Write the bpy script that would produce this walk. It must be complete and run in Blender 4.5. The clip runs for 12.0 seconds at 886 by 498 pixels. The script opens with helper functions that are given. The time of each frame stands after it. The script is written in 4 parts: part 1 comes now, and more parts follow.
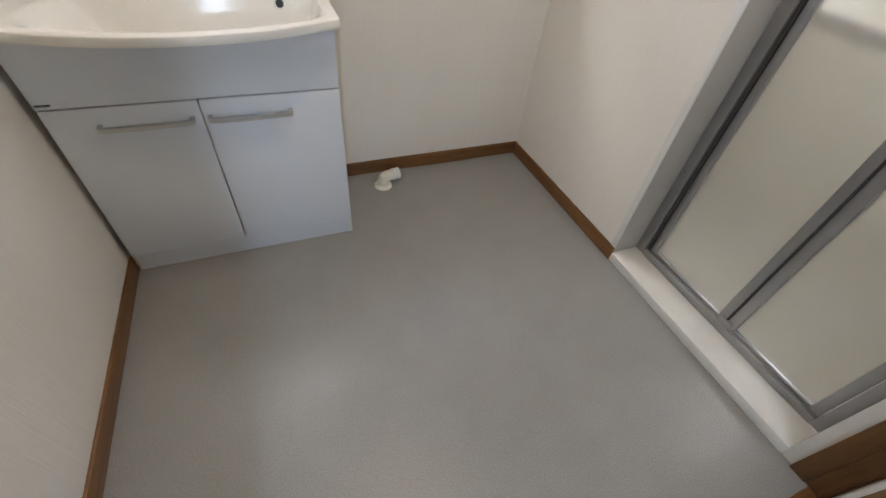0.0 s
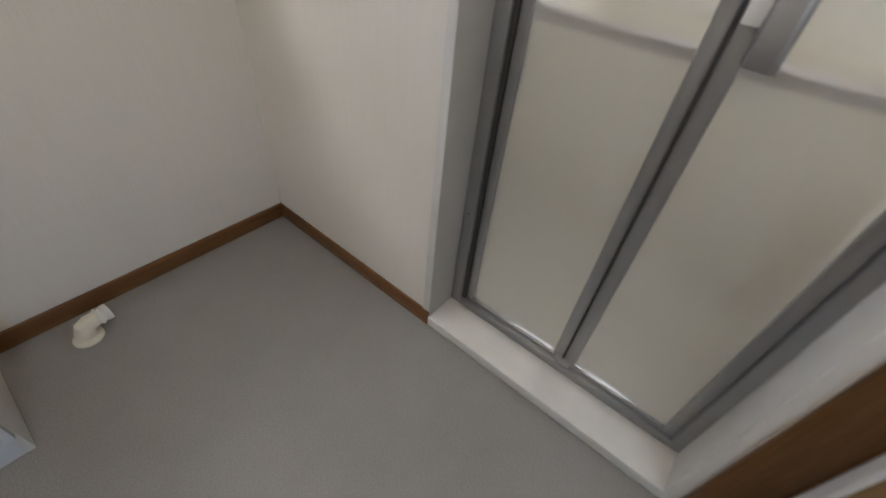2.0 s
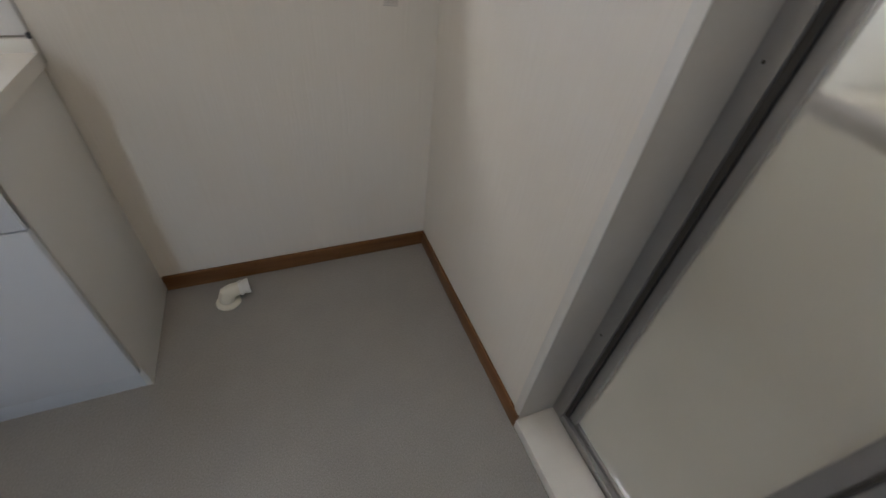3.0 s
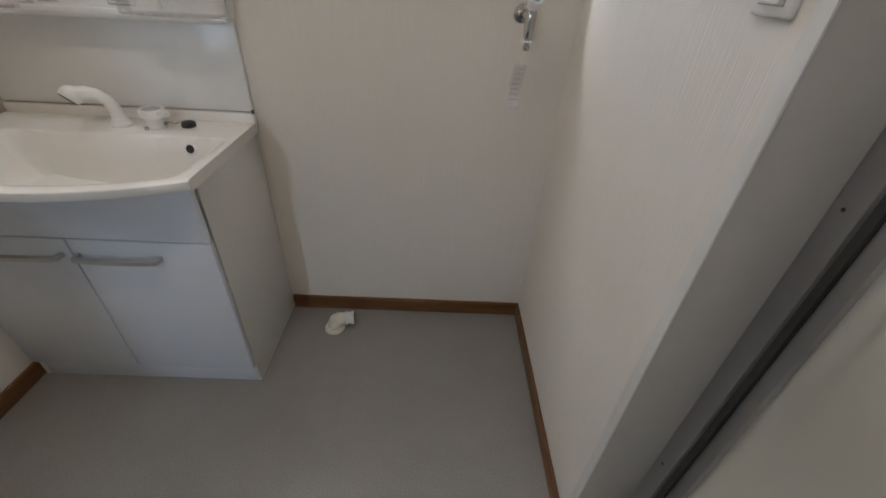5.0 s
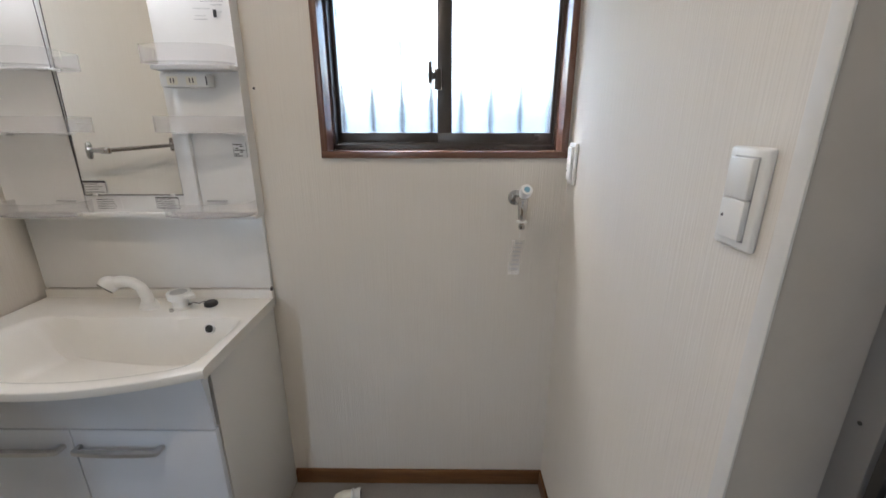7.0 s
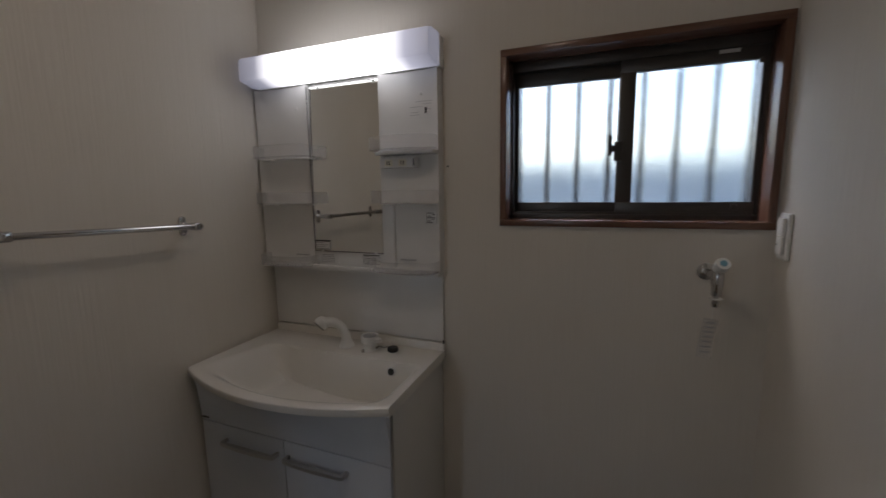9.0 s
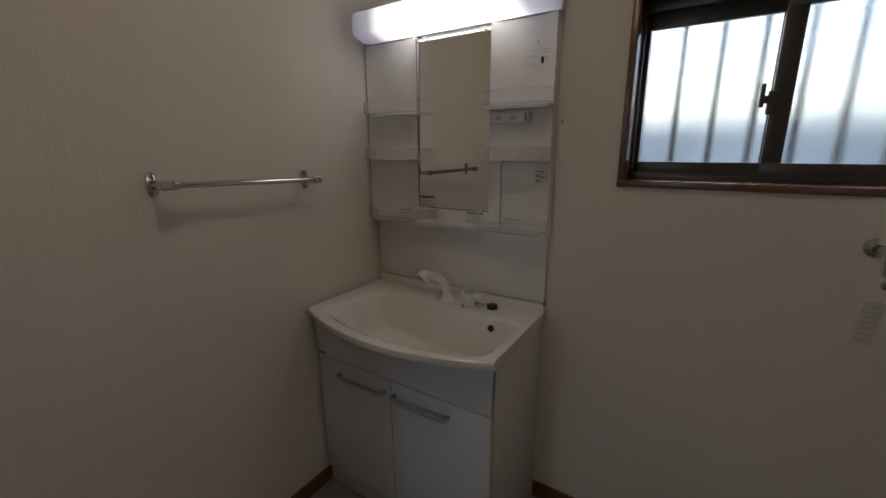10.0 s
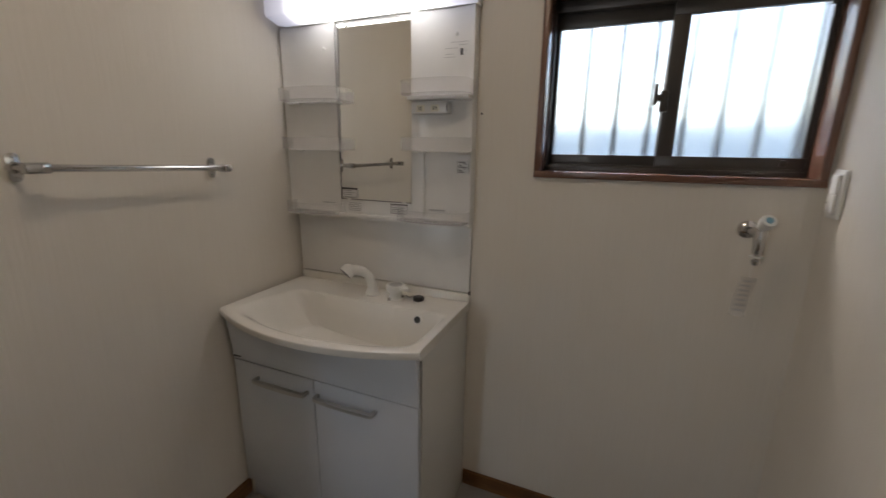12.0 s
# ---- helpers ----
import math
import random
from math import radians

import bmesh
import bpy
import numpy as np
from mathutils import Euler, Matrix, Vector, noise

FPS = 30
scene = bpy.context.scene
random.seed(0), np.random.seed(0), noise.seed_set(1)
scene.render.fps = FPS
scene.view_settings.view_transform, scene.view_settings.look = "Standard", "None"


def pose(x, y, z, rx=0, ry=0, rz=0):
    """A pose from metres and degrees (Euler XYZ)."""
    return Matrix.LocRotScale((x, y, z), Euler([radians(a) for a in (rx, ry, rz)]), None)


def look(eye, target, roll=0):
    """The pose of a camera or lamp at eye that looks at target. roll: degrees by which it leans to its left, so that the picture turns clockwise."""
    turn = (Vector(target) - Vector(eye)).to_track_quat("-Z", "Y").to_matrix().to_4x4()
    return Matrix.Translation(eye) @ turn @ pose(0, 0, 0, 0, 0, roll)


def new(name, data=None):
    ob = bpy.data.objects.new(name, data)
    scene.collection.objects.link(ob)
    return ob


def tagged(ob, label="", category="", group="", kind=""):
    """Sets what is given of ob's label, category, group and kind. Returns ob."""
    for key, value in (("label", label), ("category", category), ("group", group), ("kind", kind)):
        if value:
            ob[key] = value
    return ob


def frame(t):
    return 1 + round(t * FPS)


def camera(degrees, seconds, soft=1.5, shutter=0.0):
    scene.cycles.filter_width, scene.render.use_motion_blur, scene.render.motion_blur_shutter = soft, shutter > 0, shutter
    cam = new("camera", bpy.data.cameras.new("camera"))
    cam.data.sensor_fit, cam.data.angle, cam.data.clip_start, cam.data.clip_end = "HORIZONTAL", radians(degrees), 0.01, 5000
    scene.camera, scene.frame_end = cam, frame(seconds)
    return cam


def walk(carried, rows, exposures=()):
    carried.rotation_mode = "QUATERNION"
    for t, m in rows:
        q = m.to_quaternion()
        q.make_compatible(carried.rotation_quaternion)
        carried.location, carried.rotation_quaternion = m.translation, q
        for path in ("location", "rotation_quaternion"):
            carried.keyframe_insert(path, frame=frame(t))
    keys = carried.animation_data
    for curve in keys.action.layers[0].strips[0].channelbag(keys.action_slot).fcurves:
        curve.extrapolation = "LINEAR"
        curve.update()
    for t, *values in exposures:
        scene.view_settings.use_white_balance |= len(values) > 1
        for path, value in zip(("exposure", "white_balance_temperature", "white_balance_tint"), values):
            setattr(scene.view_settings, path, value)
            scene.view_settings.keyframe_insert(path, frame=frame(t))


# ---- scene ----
cam = camera(95.2, 12.0, shutter=0.3)
PATH = [
    (0, (0.563, -1.624, 1.149), (1.183, -0.352, -0.264), 6.8),
    (0.5, (0.62, -1.552, 1.134), (1.384, -0.361, -0.279), 5.4),
    (1, (0.736, -1.505, 1.103), (1.841, -0.6, -0.297), 9.3),
    (1.5, (0.92, -1.46, 1.108), (2.058, -0.705, -0.353), 5.3),
    (2, (1.025, -1.353, 1.126), (2.229, -0.492, -0.219), 6.6),
    (2.5, (1.121, -1.247, 1.146), (2.154, -0.178, -0.193), 9.3),
    (3, (1.227, -1.216, 1.159), (1.866, 0.118, -0.188), 6.8),
    (3.2, (1.269, -1.211, 1.16), (1.758, 0.188, -0.184), 7.0),
    (4.8, (1.345, -1.278, 1.236), (1.382, 0.302, 0.011), 3.1),
    (5, (1.337, -1.281, 1.24), (1.382, 0.349, 0.082), 3.3),
    (5.5, (1.343, -1.269, 1.277), (1.386, 0.45, 0.256), 3.2),
    (6, (1.335, -1.266, 1.302), (1.376, 0.525, 0.413), 2.1),
    (6.5, (1.333, -1.259, 1.32), (1.351, 0.591, 0.56), 1.1),
    (6.7, (1.34, -1.252, 1.332), (1.339, 0.625, 0.64), 0.5),
    (8.3, (1.285, -1.308, 1.455), (1.122, 0.647, 1.067), -0.3),
    (8.5, (1.27, -1.32, 1.446), (0.961, 0.62, 1.072), -0.8),
    (9, (1.271, -1.313, 1.371), (0.548, 0.53, 1.085), -0.9),
    (9.5, (1.202, -1.344, 1.365), (0.245, 0.377, 1.014), -0.1),
    (10, (1.187, -1.347, 1.37), (0.139, 0.287, 0.889), -0.4),
    (10.5, (1.189, -1.344, 1.348), (0.134, 0.277, 0.839), 0.0),
    (11, (1.186, -1.35, 1.364), (0.13, 0.27, 0.855), -0.4),
    (11.5, (1.19, -1.345, 1.355), (0.161, 0.299, 0.863), -0.0),
    (12, (1.202, -1.333, 1.335), (0.456, 0.461, 0.859), 0.8),
]
EXPOSURES = [(0.0, 4.16, 6200, 10), (0.6, 3.88, 6200, 10), (1.2, 3.84, 6150, 10), (2.0, 3.78, 6100, 10), (3.0, 3.36, 6100, 10), (5.5, 3.48, 6100, 11), (6.7, 3.76, 6050, 11), (8.3, 1.98, 6050, 13), (9.3, 1.62, 6600, 15), (10.0, 1.78, 6850, 15), (10.4, 2.26, 7150, 15), (11.0, 2.72, 7050, 15), (12.0, 2.68, 6750, 13)]
walk(cam, [(t, look(eye, target, roll)) for t, eye, target, roll in PATH], EXPOSURES)

# ---------------- light ----------------
world = bpy.data.worlds.new("sky")
scene.world = world
world.use_nodes = True
wn = world.node_tree
sky = wn.nodes.new("ShaderNodeTexSky")
sky.sky_type, sky.sun_disc = "NISHITA", False
sky.sun_elevation, sky.sun_rotation = radians(58), radians(-49)
sky.air_density, sky.dust_density, sky.ozone_density = 1.1, 3.0, 1.0
bg = wn.nodes["Background"]
bg.inputs["Strength"].default_value = 0.135
wn.links.new(sky.outputs["Color"], bg.inputs["Color"])
sun_data = bpy.data.lights.new("sun", "SUN")
sun_data.energy, sun_data.angle, sun_data.color = 0.5, radians(30), (1.0, 0.97, 0.92)
sun = new("sun", sun_data)
sun.matrix_world = look((-3.5, 3.0, 8), (0, 0, 0))
CEILING_LAMP = (0.82, -1.0)
bulb = bpy.data.lights.new("ceiling_lamp_light", "AREA")
bulb.shape, bulb.size, bulb.energy, bulb.color = "DISK", 0.07, 0.46, (1.0, 0.80, 0.60)
lamp_light = new("ceiling_lamp_light", bulb)
lamp_light.matrix_world = pose(CEILING_LAMP[0], CEILING_LAMP[1], 2.365)
# Hall daylight; its window is assumed, narrow to give the cabinet's sharp shade edge.
hall_lamp = bpy.data.lights.new("hall_added_daylight", "AREA")
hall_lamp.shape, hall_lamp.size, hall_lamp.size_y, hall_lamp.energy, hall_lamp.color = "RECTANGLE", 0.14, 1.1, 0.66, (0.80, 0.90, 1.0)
hall_light = new("hall_added_daylight", hall_lamp)
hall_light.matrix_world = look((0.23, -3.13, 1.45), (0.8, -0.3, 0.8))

# Fill light added behind the frosted door to brighten its panels.
bath_lamp = bpy.data.lights.new("bath_fill_light", "AREA")
bath_lamp.shape, bath_lamp.size, bath_lamp.size_y, bath_lamp.energy, bath_lamp.color = "RECTANGLE", 0.9, 0.8, 1.8, (1.0, 0.98, 0.95)
bath_light = new("bath_fill_light", bath_lamp)
bath_light.matrix_world = look((3.32, -1.25, 1.55), (1.8, -1.25, 0.9))


# ---------------- materials ----------------
def material(name, colour, rough=0.5, metal=0.0, spec=0.5):
    m = bpy.data.materials.new(name)
    m.use_nodes = True
    b = m.node_tree.nodes["Principled BSDF"]
    b.inputs["Base Color"].default_value = (*colour, 1)
    b.inputs["Roughness"].default_value = rough
    b.inputs["Metallic"].default_value = metal
    b.inputs["Specular IOR Level"].default_value = spec
    return m, m.node_tree, b


def coords(nt, scale, kind="Object"):
    tc = nt.nodes.new("ShaderNodeTexCoord")
    mp = nt.nodes.new("ShaderNodeMapping")
    mp.inputs["Scale"].default_value = scale
    nt.links.new(tc.outputs[kind], mp.inputs["Vector"])
    return mp.outputs["Vector"]


def noise_tex(nt, vector, scale=1.0, detail=3.0, rough=0.5):
    n = nt.nodes.new("ShaderNodeTexNoise")
    n.inputs["Scale"].default_value = scale
    n.inputs["Detail"].default_value = detail
    n.inputs["Roughness"].default_value = rough
    nt.links.new(vector, n.inputs["Vector"])
    return n.outputs["Fac"]


def ramp(nt, fac, stops):
    r = nt.nodes.new("ShaderNodeValToRGB")
    el = r.color_ramp.elements
    while len(el) < len(stops):
        el.new(0.5)
    for e, (p, c) in zip(el, stops):
        e.position, e.color = p, (*c, 1)
    nt.links.new(fac, r.inputs["Fac"])
    return r.outputs["Color"]


def mix(nt, a, b, fac, mode="MIX"):
    n = nt.nodes.new("ShaderNodeMix")
    n.data_type, n.blend_type = "RGBA", mode
    if isinstance(fac, float):
        n.inputs["Factor"].default_value = fac
    else:
        nt.links.new(fac, n.inputs["Factor"])
    nt.links.new(a, n.inputs["A"])
    nt.links.new(b, n.inputs["B"])
    return n.outputs["Result"]


def bump(nt, b, height, strength, distance):
    n = nt.nodes.new("ShaderNodeBump")
    n.inputs["Strength"].default_value, n.inputs["Distance"].default_value = strength, distance
    nt.links.new(height, n.inputs["Height"])
    nt.links.new(n.outputs["Normal"], b.inputs["Normal"])


def wallpaper():
    m, nt, b = material("ribbed_wallpaper", (0.78, 0.73, 0.65), 0.75, 0, 0.3)
    ribs = noise_tex(nt, coords(nt, (230, 230, 4)), 1.0, 3.0, 0.6)
    broad = noise_tex(nt, coords(nt, (1.6, 1.6, 1.2)), 1.0, 3.0)
    fine = ramp(nt, ribs, [(0.35, (0.782, 0.748, 0.69)), (0.6, (0.80, 0.768, 0.712))])
    stain = ramp(nt, broad, [(0.3, (0.93, 0.92, 0.90)), (0.7, (1, 1, 1))])
    nt.links.new(mix(nt, fine, stain, 1.0, "MULTIPLY"), b.inputs["Base Color"])
    bump(nt, b, ribs, 0.75, 0.0016)
    return m


def vinyl():
    m, nt, b = material("grey_vinyl", (0.31, 0.30, 0.285), 0.42, 0, 0.45)
    speck = noise_tex(nt, coords(nt, (260, 260, 260)), 1.0, 2.0, 0.7)
    cloud = noise_tex(nt, coords(nt, (5, 5, 5)), 1.0, 5.0, 0.6)
    fine = ramp(nt, speck, [(0.3, (0.255, 0.245, 0.232)), (0.7, (0.37, 0.36, 0.345))])
    broad = ramp(nt, cloud, [(0.3, (0.90, 0.90, 0.90)), (0.7, (1, 1, 1))])
    nt.links.new(mix(nt, fine, broad, 1.0, "MULTIPLY"), b.inputs["Base Color"])
    nt.links.new(ramp(nt, cloud, [(0.3, (0.29, 0.29, 0.29)), (0.7, (0.37, 0.37, 0.37))]), b.inputs["Roughness"])
    bump(nt, b, speck, 0.15, 0.0008)
    return m


def wood(name, dark, light, along, rough=0.42, stretch=30.0):
    m, nt, b = material(name, light, rough)
    scale = [stretch, stretch, stretch]
    scale["xyz".index(along)] = stretch * 0.05
    grain = noise_tex(nt, coords(nt, scale), 1.0, 5.0, 0.65)
    fine = noise_tex(nt, coords(nt, [v * 7 for v in scale]), 1.0, 2.0)
    a = ramp(nt, grain, [(0.3, dark), (0.7, light)])
    c = ramp(nt, fine, [(0.35, (0.82, 0.80, 0.78)), (0.6, (1, 1, 1))])
    nt.links.new(mix(nt, a, c, 1.0, "MULTIPLY"), b.inputs["Base Color"])
    bump(nt, b, fine, 0.12, 0.0006)
    return m


def plain(name, colour, rough, metal=0.0, spec=0.5, wear=0.06, scale=14.0):
    """A smooth finish with a faint unevenness in tone and gloss."""
    m, nt, b = material(name, colour, rough, metal, spec)
    n = noise_tex(nt, coords(nt, (scale, scale, scale)), 1.0, 4.0, 0.6)
    low = tuple(c * (1 - wear) for c in colour)
    nt.links.new(ramp(nt, n, [(0.3, low), (0.65, colour)]), b.inputs["Base Color"])
    r = (max(rough * 0.95, 0.02),) * 3
    nt.links.new(ramp(nt, n, [(0.3, r), (0.7, (min(rough * 1.07, 1),) * 3)]), b.inputs["Roughness"])
    return m


def clear_acrylic(name, tint, body, amount, bent):
    m = bpy.data.materials.new(name)
    m.use_nodes = True
    nt = m.node_tree
    nt.nodes.clear()
    out = nt.nodes.new("ShaderNodeOutputMaterial")
    tr = nt.nodes.new("ShaderNodeBsdfTransparent")
    tr.inputs["Color"].default_value = (tint, tint, tint * 1.005, 1)
    gl = nt.nodes.new("ShaderNodeBsdfPrincipled")
    gl.inputs["Base Color"].default_value = (body, body, body, 1)
    gl.inputs["Roughness"].default_value = 0.12
    bend = nt.nodes.new("ShaderNodeBsdfRefraction")
    bend.inputs["Color"].default_value = (tint, tint, tint * 1.005, 1)
    bend.inputs["Roughness"].default_value = 0.0
    bend.inputs["IOR"].default_value = 1.03
    clear = nt.nodes.new("ShaderNodeMixShader")
    clear.inputs[0].default_value = bent
    mx = nt.nodes.new("ShaderNodeMixShader")
    mx.inputs[0].default_value = amount
    nt.links.new(tr.outputs[0], clear.inputs[1])
    nt.links.new(bend.outputs[0], clear.inputs[2])
    nt.links.new(clear.outputs[0], mx.inputs[1])
    nt.links.new(gl.outputs[0], mx.inputs[2])
    nt.links.new(mx.outputs[0], out.inputs["Surface"])
    return m


def frosted(name, colour, rough, cell, strength, ior=1.3):
    m, nt, b = material(name, colour, rough)
    b.inputs["Transmission Weight"].default_value = 1.0
    b.inputs["IOR"].default_value = ior
    pebbles = noise_tex(nt, coords(nt, (cell, cell, cell)), 1.0, 1.0, 0.4)
    bump(nt, b, pebbles, strength, 0.003)
    return m


def translucent_panel():
    m = bpy.data.materials.new("frosted_bath_panel")
    m.use_nodes = True
    nt = m.node_tree
    b = nt.nodes["Principled BSDF"]
    b.inputs["Base Color"].default_value = (0.64, 0.62, 0.575, 1)
    b.inputs["Roughness"].default_value = 0.38
    n = noise_tex(nt, coords(nt, (180, 180, 180)), 1.0, 2.0)
    bump(nt, b, n, 0.15, 0.0006)
    g = nt.nodes.new("ShaderNodeBsdfRefraction")
    g.inputs["Roughness"].default_value = 0.32
    g.inputs["IOR"].default_value = 1.05
    g.inputs["Color"].default_value = (0.87, 0.85, 0.81, 1)
    mx = nt.nodes.new("ShaderNodeMixShader")
    mx.inputs[0].default_value = 0.68
    nt.links.new(b.outputs[0], mx.inputs[1])
    nt.links.new(g.outputs[0], mx.inputs[2])
    nt.links.new(mx.outputs[0], nt.nodes["Material Output"].inputs["Surface"])
    return m


def lit_diffuser():
    """The vanity lamp's cover: brightest over the tube, fading at its ends."""
    m, nt, b = material("lit_diffuser", (0.55, 0.56, 0.62), 0.3)
    tc = nt.nodes.new("ShaderNodeTexCoord")
    sx = nt.nodes.new("ShaderNodeSeparateXYZ")
    nt.links.new(tc.outputs["Object"], sx.inputs[0])
    c = ramp(nt, sx.outputs["X"], [(0.0, (0.045, 0.048, 0.062)), (0.08, (0.10, 0.105, 0.13)), (0.22, (1, 1, 1)), (0.56, (1, 1, 1)), (0.68, (0.16, 0.165, 0.20)), (0.76, (0.068, 0.071, 0.088))])
    nt.links.new(c, b.inputs["Emission Color"])
    b.inputs["Emission Strength"].default_value = 0.78
    return m


def glowing(name, colour, strength):
    m, nt, b = material(name, (0.8, 0.8, 0.8), 0.4)
    b.inputs["Emission Color"].default_value = (*colour, 1)
    b.inputs["Emission Strength"].default_value = strength
    return m


PAPER = wallpaper()
VINYL = vinyl()
TRIM_X = wood("brown_trim_along_x", (0.13, 0.055, 0.018), (0.25, 0.116, 0.036), "x")
TRIM_Y = wood("brown_trim_along_y", (0.13, 0.055, 0.018), (0.25, 0.116, 0.036), "y")
TRIM_Z = wood("brown_trim_upright", (0.105, 0.046, 0.015), (0.20, 0.094, 0.028), "z")
CASING_X = wood("window_casing_along_x", (0.13, 0.066, 0.045), (0.21, 0.112, 0.078), "x", 0.24)
CASING_Z = wood("window_casing_upright", (0.13, 0.066, 0.045), (0.21, 0.112, 0.078), "z", 0.24)
OAK = wood("light_oak_door", (0.20, 0.115, 0.044), (0.31, 0.195, 0.085), "z", 0.45, 14.0)
HALL_OAK = wood("hall_oak_floor", (0.20, 0.113, 0.044), (0.31, 0.193, 0.085), "x", 0.4, 14.0)
CEILING_WHITE = plain("white_ceiling", (0.80, 0.78, 0.74), 0.85)
# White laminate; its blue cast is cool daylight put into the base colour.
DAYLIT_FRONT = plain("daylit_white_laminate", (0.70, 0.74, 0.80), 0.24, 0, 0.5, 0.015, 5.0)
WHITE_SIDE = plain("white_cabinet_side", (0.74, 0.74, 0.72), 0.4, 0, 0.5, 0.02, 5.0)
BASIN = plain("cream_basin_resin", (0.83, 0.815, 0.775), 0.13, 0, 0.5, 0.02)
PANEL = plain("white_gloss_panel", (0.80, 0.80, 0.79), 0.22, 0, 0.5, 0.03)
PLASTIC = plain("white_plastic", (0.80, 0.80, 0.775), 0.3, 0, 0.5, 0.03)
OLD_PLASTIC = plain("cream_pvc", (0.80, 0.77, 0.66), 0.4, 0, 0.5, 0.08, 40)
# Beige resin, darkened in colour to carry the shade on the south-facing jamb.
FRAME_BEIGE_SHADED = plain("beige_bath_jamb_shaded", (0.50, 0.465, 0.42), 0.4)
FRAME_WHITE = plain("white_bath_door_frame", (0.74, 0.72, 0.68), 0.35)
EDGING = plain("white_edging", (0.72, 0.71, 0.68), 0.6, 0, 0.3)
ALUMINIUM = plain("grey_aluminium", (0.42, 0.42, 0.43), 0.34, 0.85)
HANDLE_GREY = plain("satin_handle", (0.55, 0.55, 0.55), 0.3, 0.8)
DARK_GASKET = plain("dark_gasket", (0.045, 0.043, 0.04), 0.6)
BRONZE = plain("dark_bronze_aluminium", (0.085, 0.078, 0.072), 0.32, 0.3)
CHROME = plain("chrome", (0.56, 0.55, 0.54), 0.09, 1.0, 0.5, 0.02)
BLACK = plain("black_rubber", (0.015, 0.015, 0.015), 0.4)
GREY_INK = plain("grey_print", (0.42, 0.42, 0.43), 0.6)
DARK_INK = plain("dark_print", (0.06, 0.055, 0.06), 0.6)
FACE_GREY = plain("grey_spray_face", (0.20, 0.195, 0.19), 0.5)
STICKER = plain("white_sticker", (0.74, 0.74, 0.74), 0.5)
BLUE = plain("pale_blue_cap", (0.20, 0.42, 0.55), 0.4)
SEAM = plain("seam_shadow_gap", (0.10, 0.09, 0.075), 0.8)
ACRYLIC = clear_acrylic("clear_acrylic", 0.965, 0.95, 0.10, 0.30)
TAG_FILM = clear_acrylic("clear_tag_film", 0.96, 0.8, 0.10, 0.0)
BATH_PANEL = translucent_panel()
FROST = frosted("pebbled_window_glass", (0.92, 0.98, 1.0), 0.11, 400.0, 0.36)
TUBE = lit_diffuser()
BULB = glowing("lit_lamp_glass", (1.0, 0.88, 0.72), 0.8)
BATH_WALL = plain("cream_bath_wall", (0.74, 0.73, 0.69), 0.35)
BATH_LOW = plain("beige_bath_apron", (0.70, 0.65, 0.56), 0.35)
BATH_RIM = plain("grey_rim", (0.22, 0.20, 0.20), 0.8, 0.0, 0.2)
BATH_FLOOR = plain("bath_floor", (0.66, 0.64, 0.59), 0.5)
BAR_GREY = plain("grey_painted_bar", (0.12, 0.125, 0.13), 0.5)
CEMENT = plain("grey_render", (0.50, 0.59, 0.65), 0.9, 0, 0.3, 0.25, 3.0)
EARTH = plain("bare_earth", (0.16, 0.14, 0.11), 0.95, 0, 0.2, 0.3, 2.0)

mirror_mat, mirror_nt, mirror_b = material("mirror_glass", (0.86, 0.87, 0.86), 0.015, 1.0)
MIRROR = mirror_mat


# ---------------- building helpers ----------------
def finish(name, bm, mat, parent=None, label="", smooth=False):
    bmesh.ops.recalc_face_normals(bm, faces=bm.faces)
    me = bpy.data.meshes.new(name)
    bm.to_mesh(me)
    bm.free()
    if mat:
        me.materials.append(mat)
    if smooth:
        me.polygons.foreach_set("use_smooth", [True] * len(me.polygons))
        me.set_sharp_from_angle(angle=radians(35))
    ob = new(name, me)
    if parent:
        ob.parent = parent
    if label:
        ob["label"] = label
    return ob


def part(name, bm, mat, parent, label="", smooth=True):
    return finish(name, bm, mat, parent, label, smooth)


def thing(name, label, category, group="", kind=""):
    return tagged(new(name), label, category, group, kind)


def structure(name, bm, mat, label, category, smooth=False):
    return tagged(finish(name, bm, mat, None, "", smooth), label, category, "", "structure")


def box(lo, hi, bevel=0.0, bm=None, segments=2):
    bm = bm or bmesh.new()
    made = bmesh.ops.create_cube(bm, size=1.0)["verts"]
    size = [b - a for a, b in zip(lo, hi)]
    mid = [(a + b) / 2 for a, b in zip(lo, hi)]
    for v in made:
        v.co = Vector([m + c * s for m, c, s in zip(mid, v.co, size)])
    if bevel:
        edges = {e for v in made for e in v.link_edges}
        bmesh.ops.bevel(bm, geom=list(edges), offset=bevel, segments=segments, profile=0.5, affect="EDGES")
    return bm


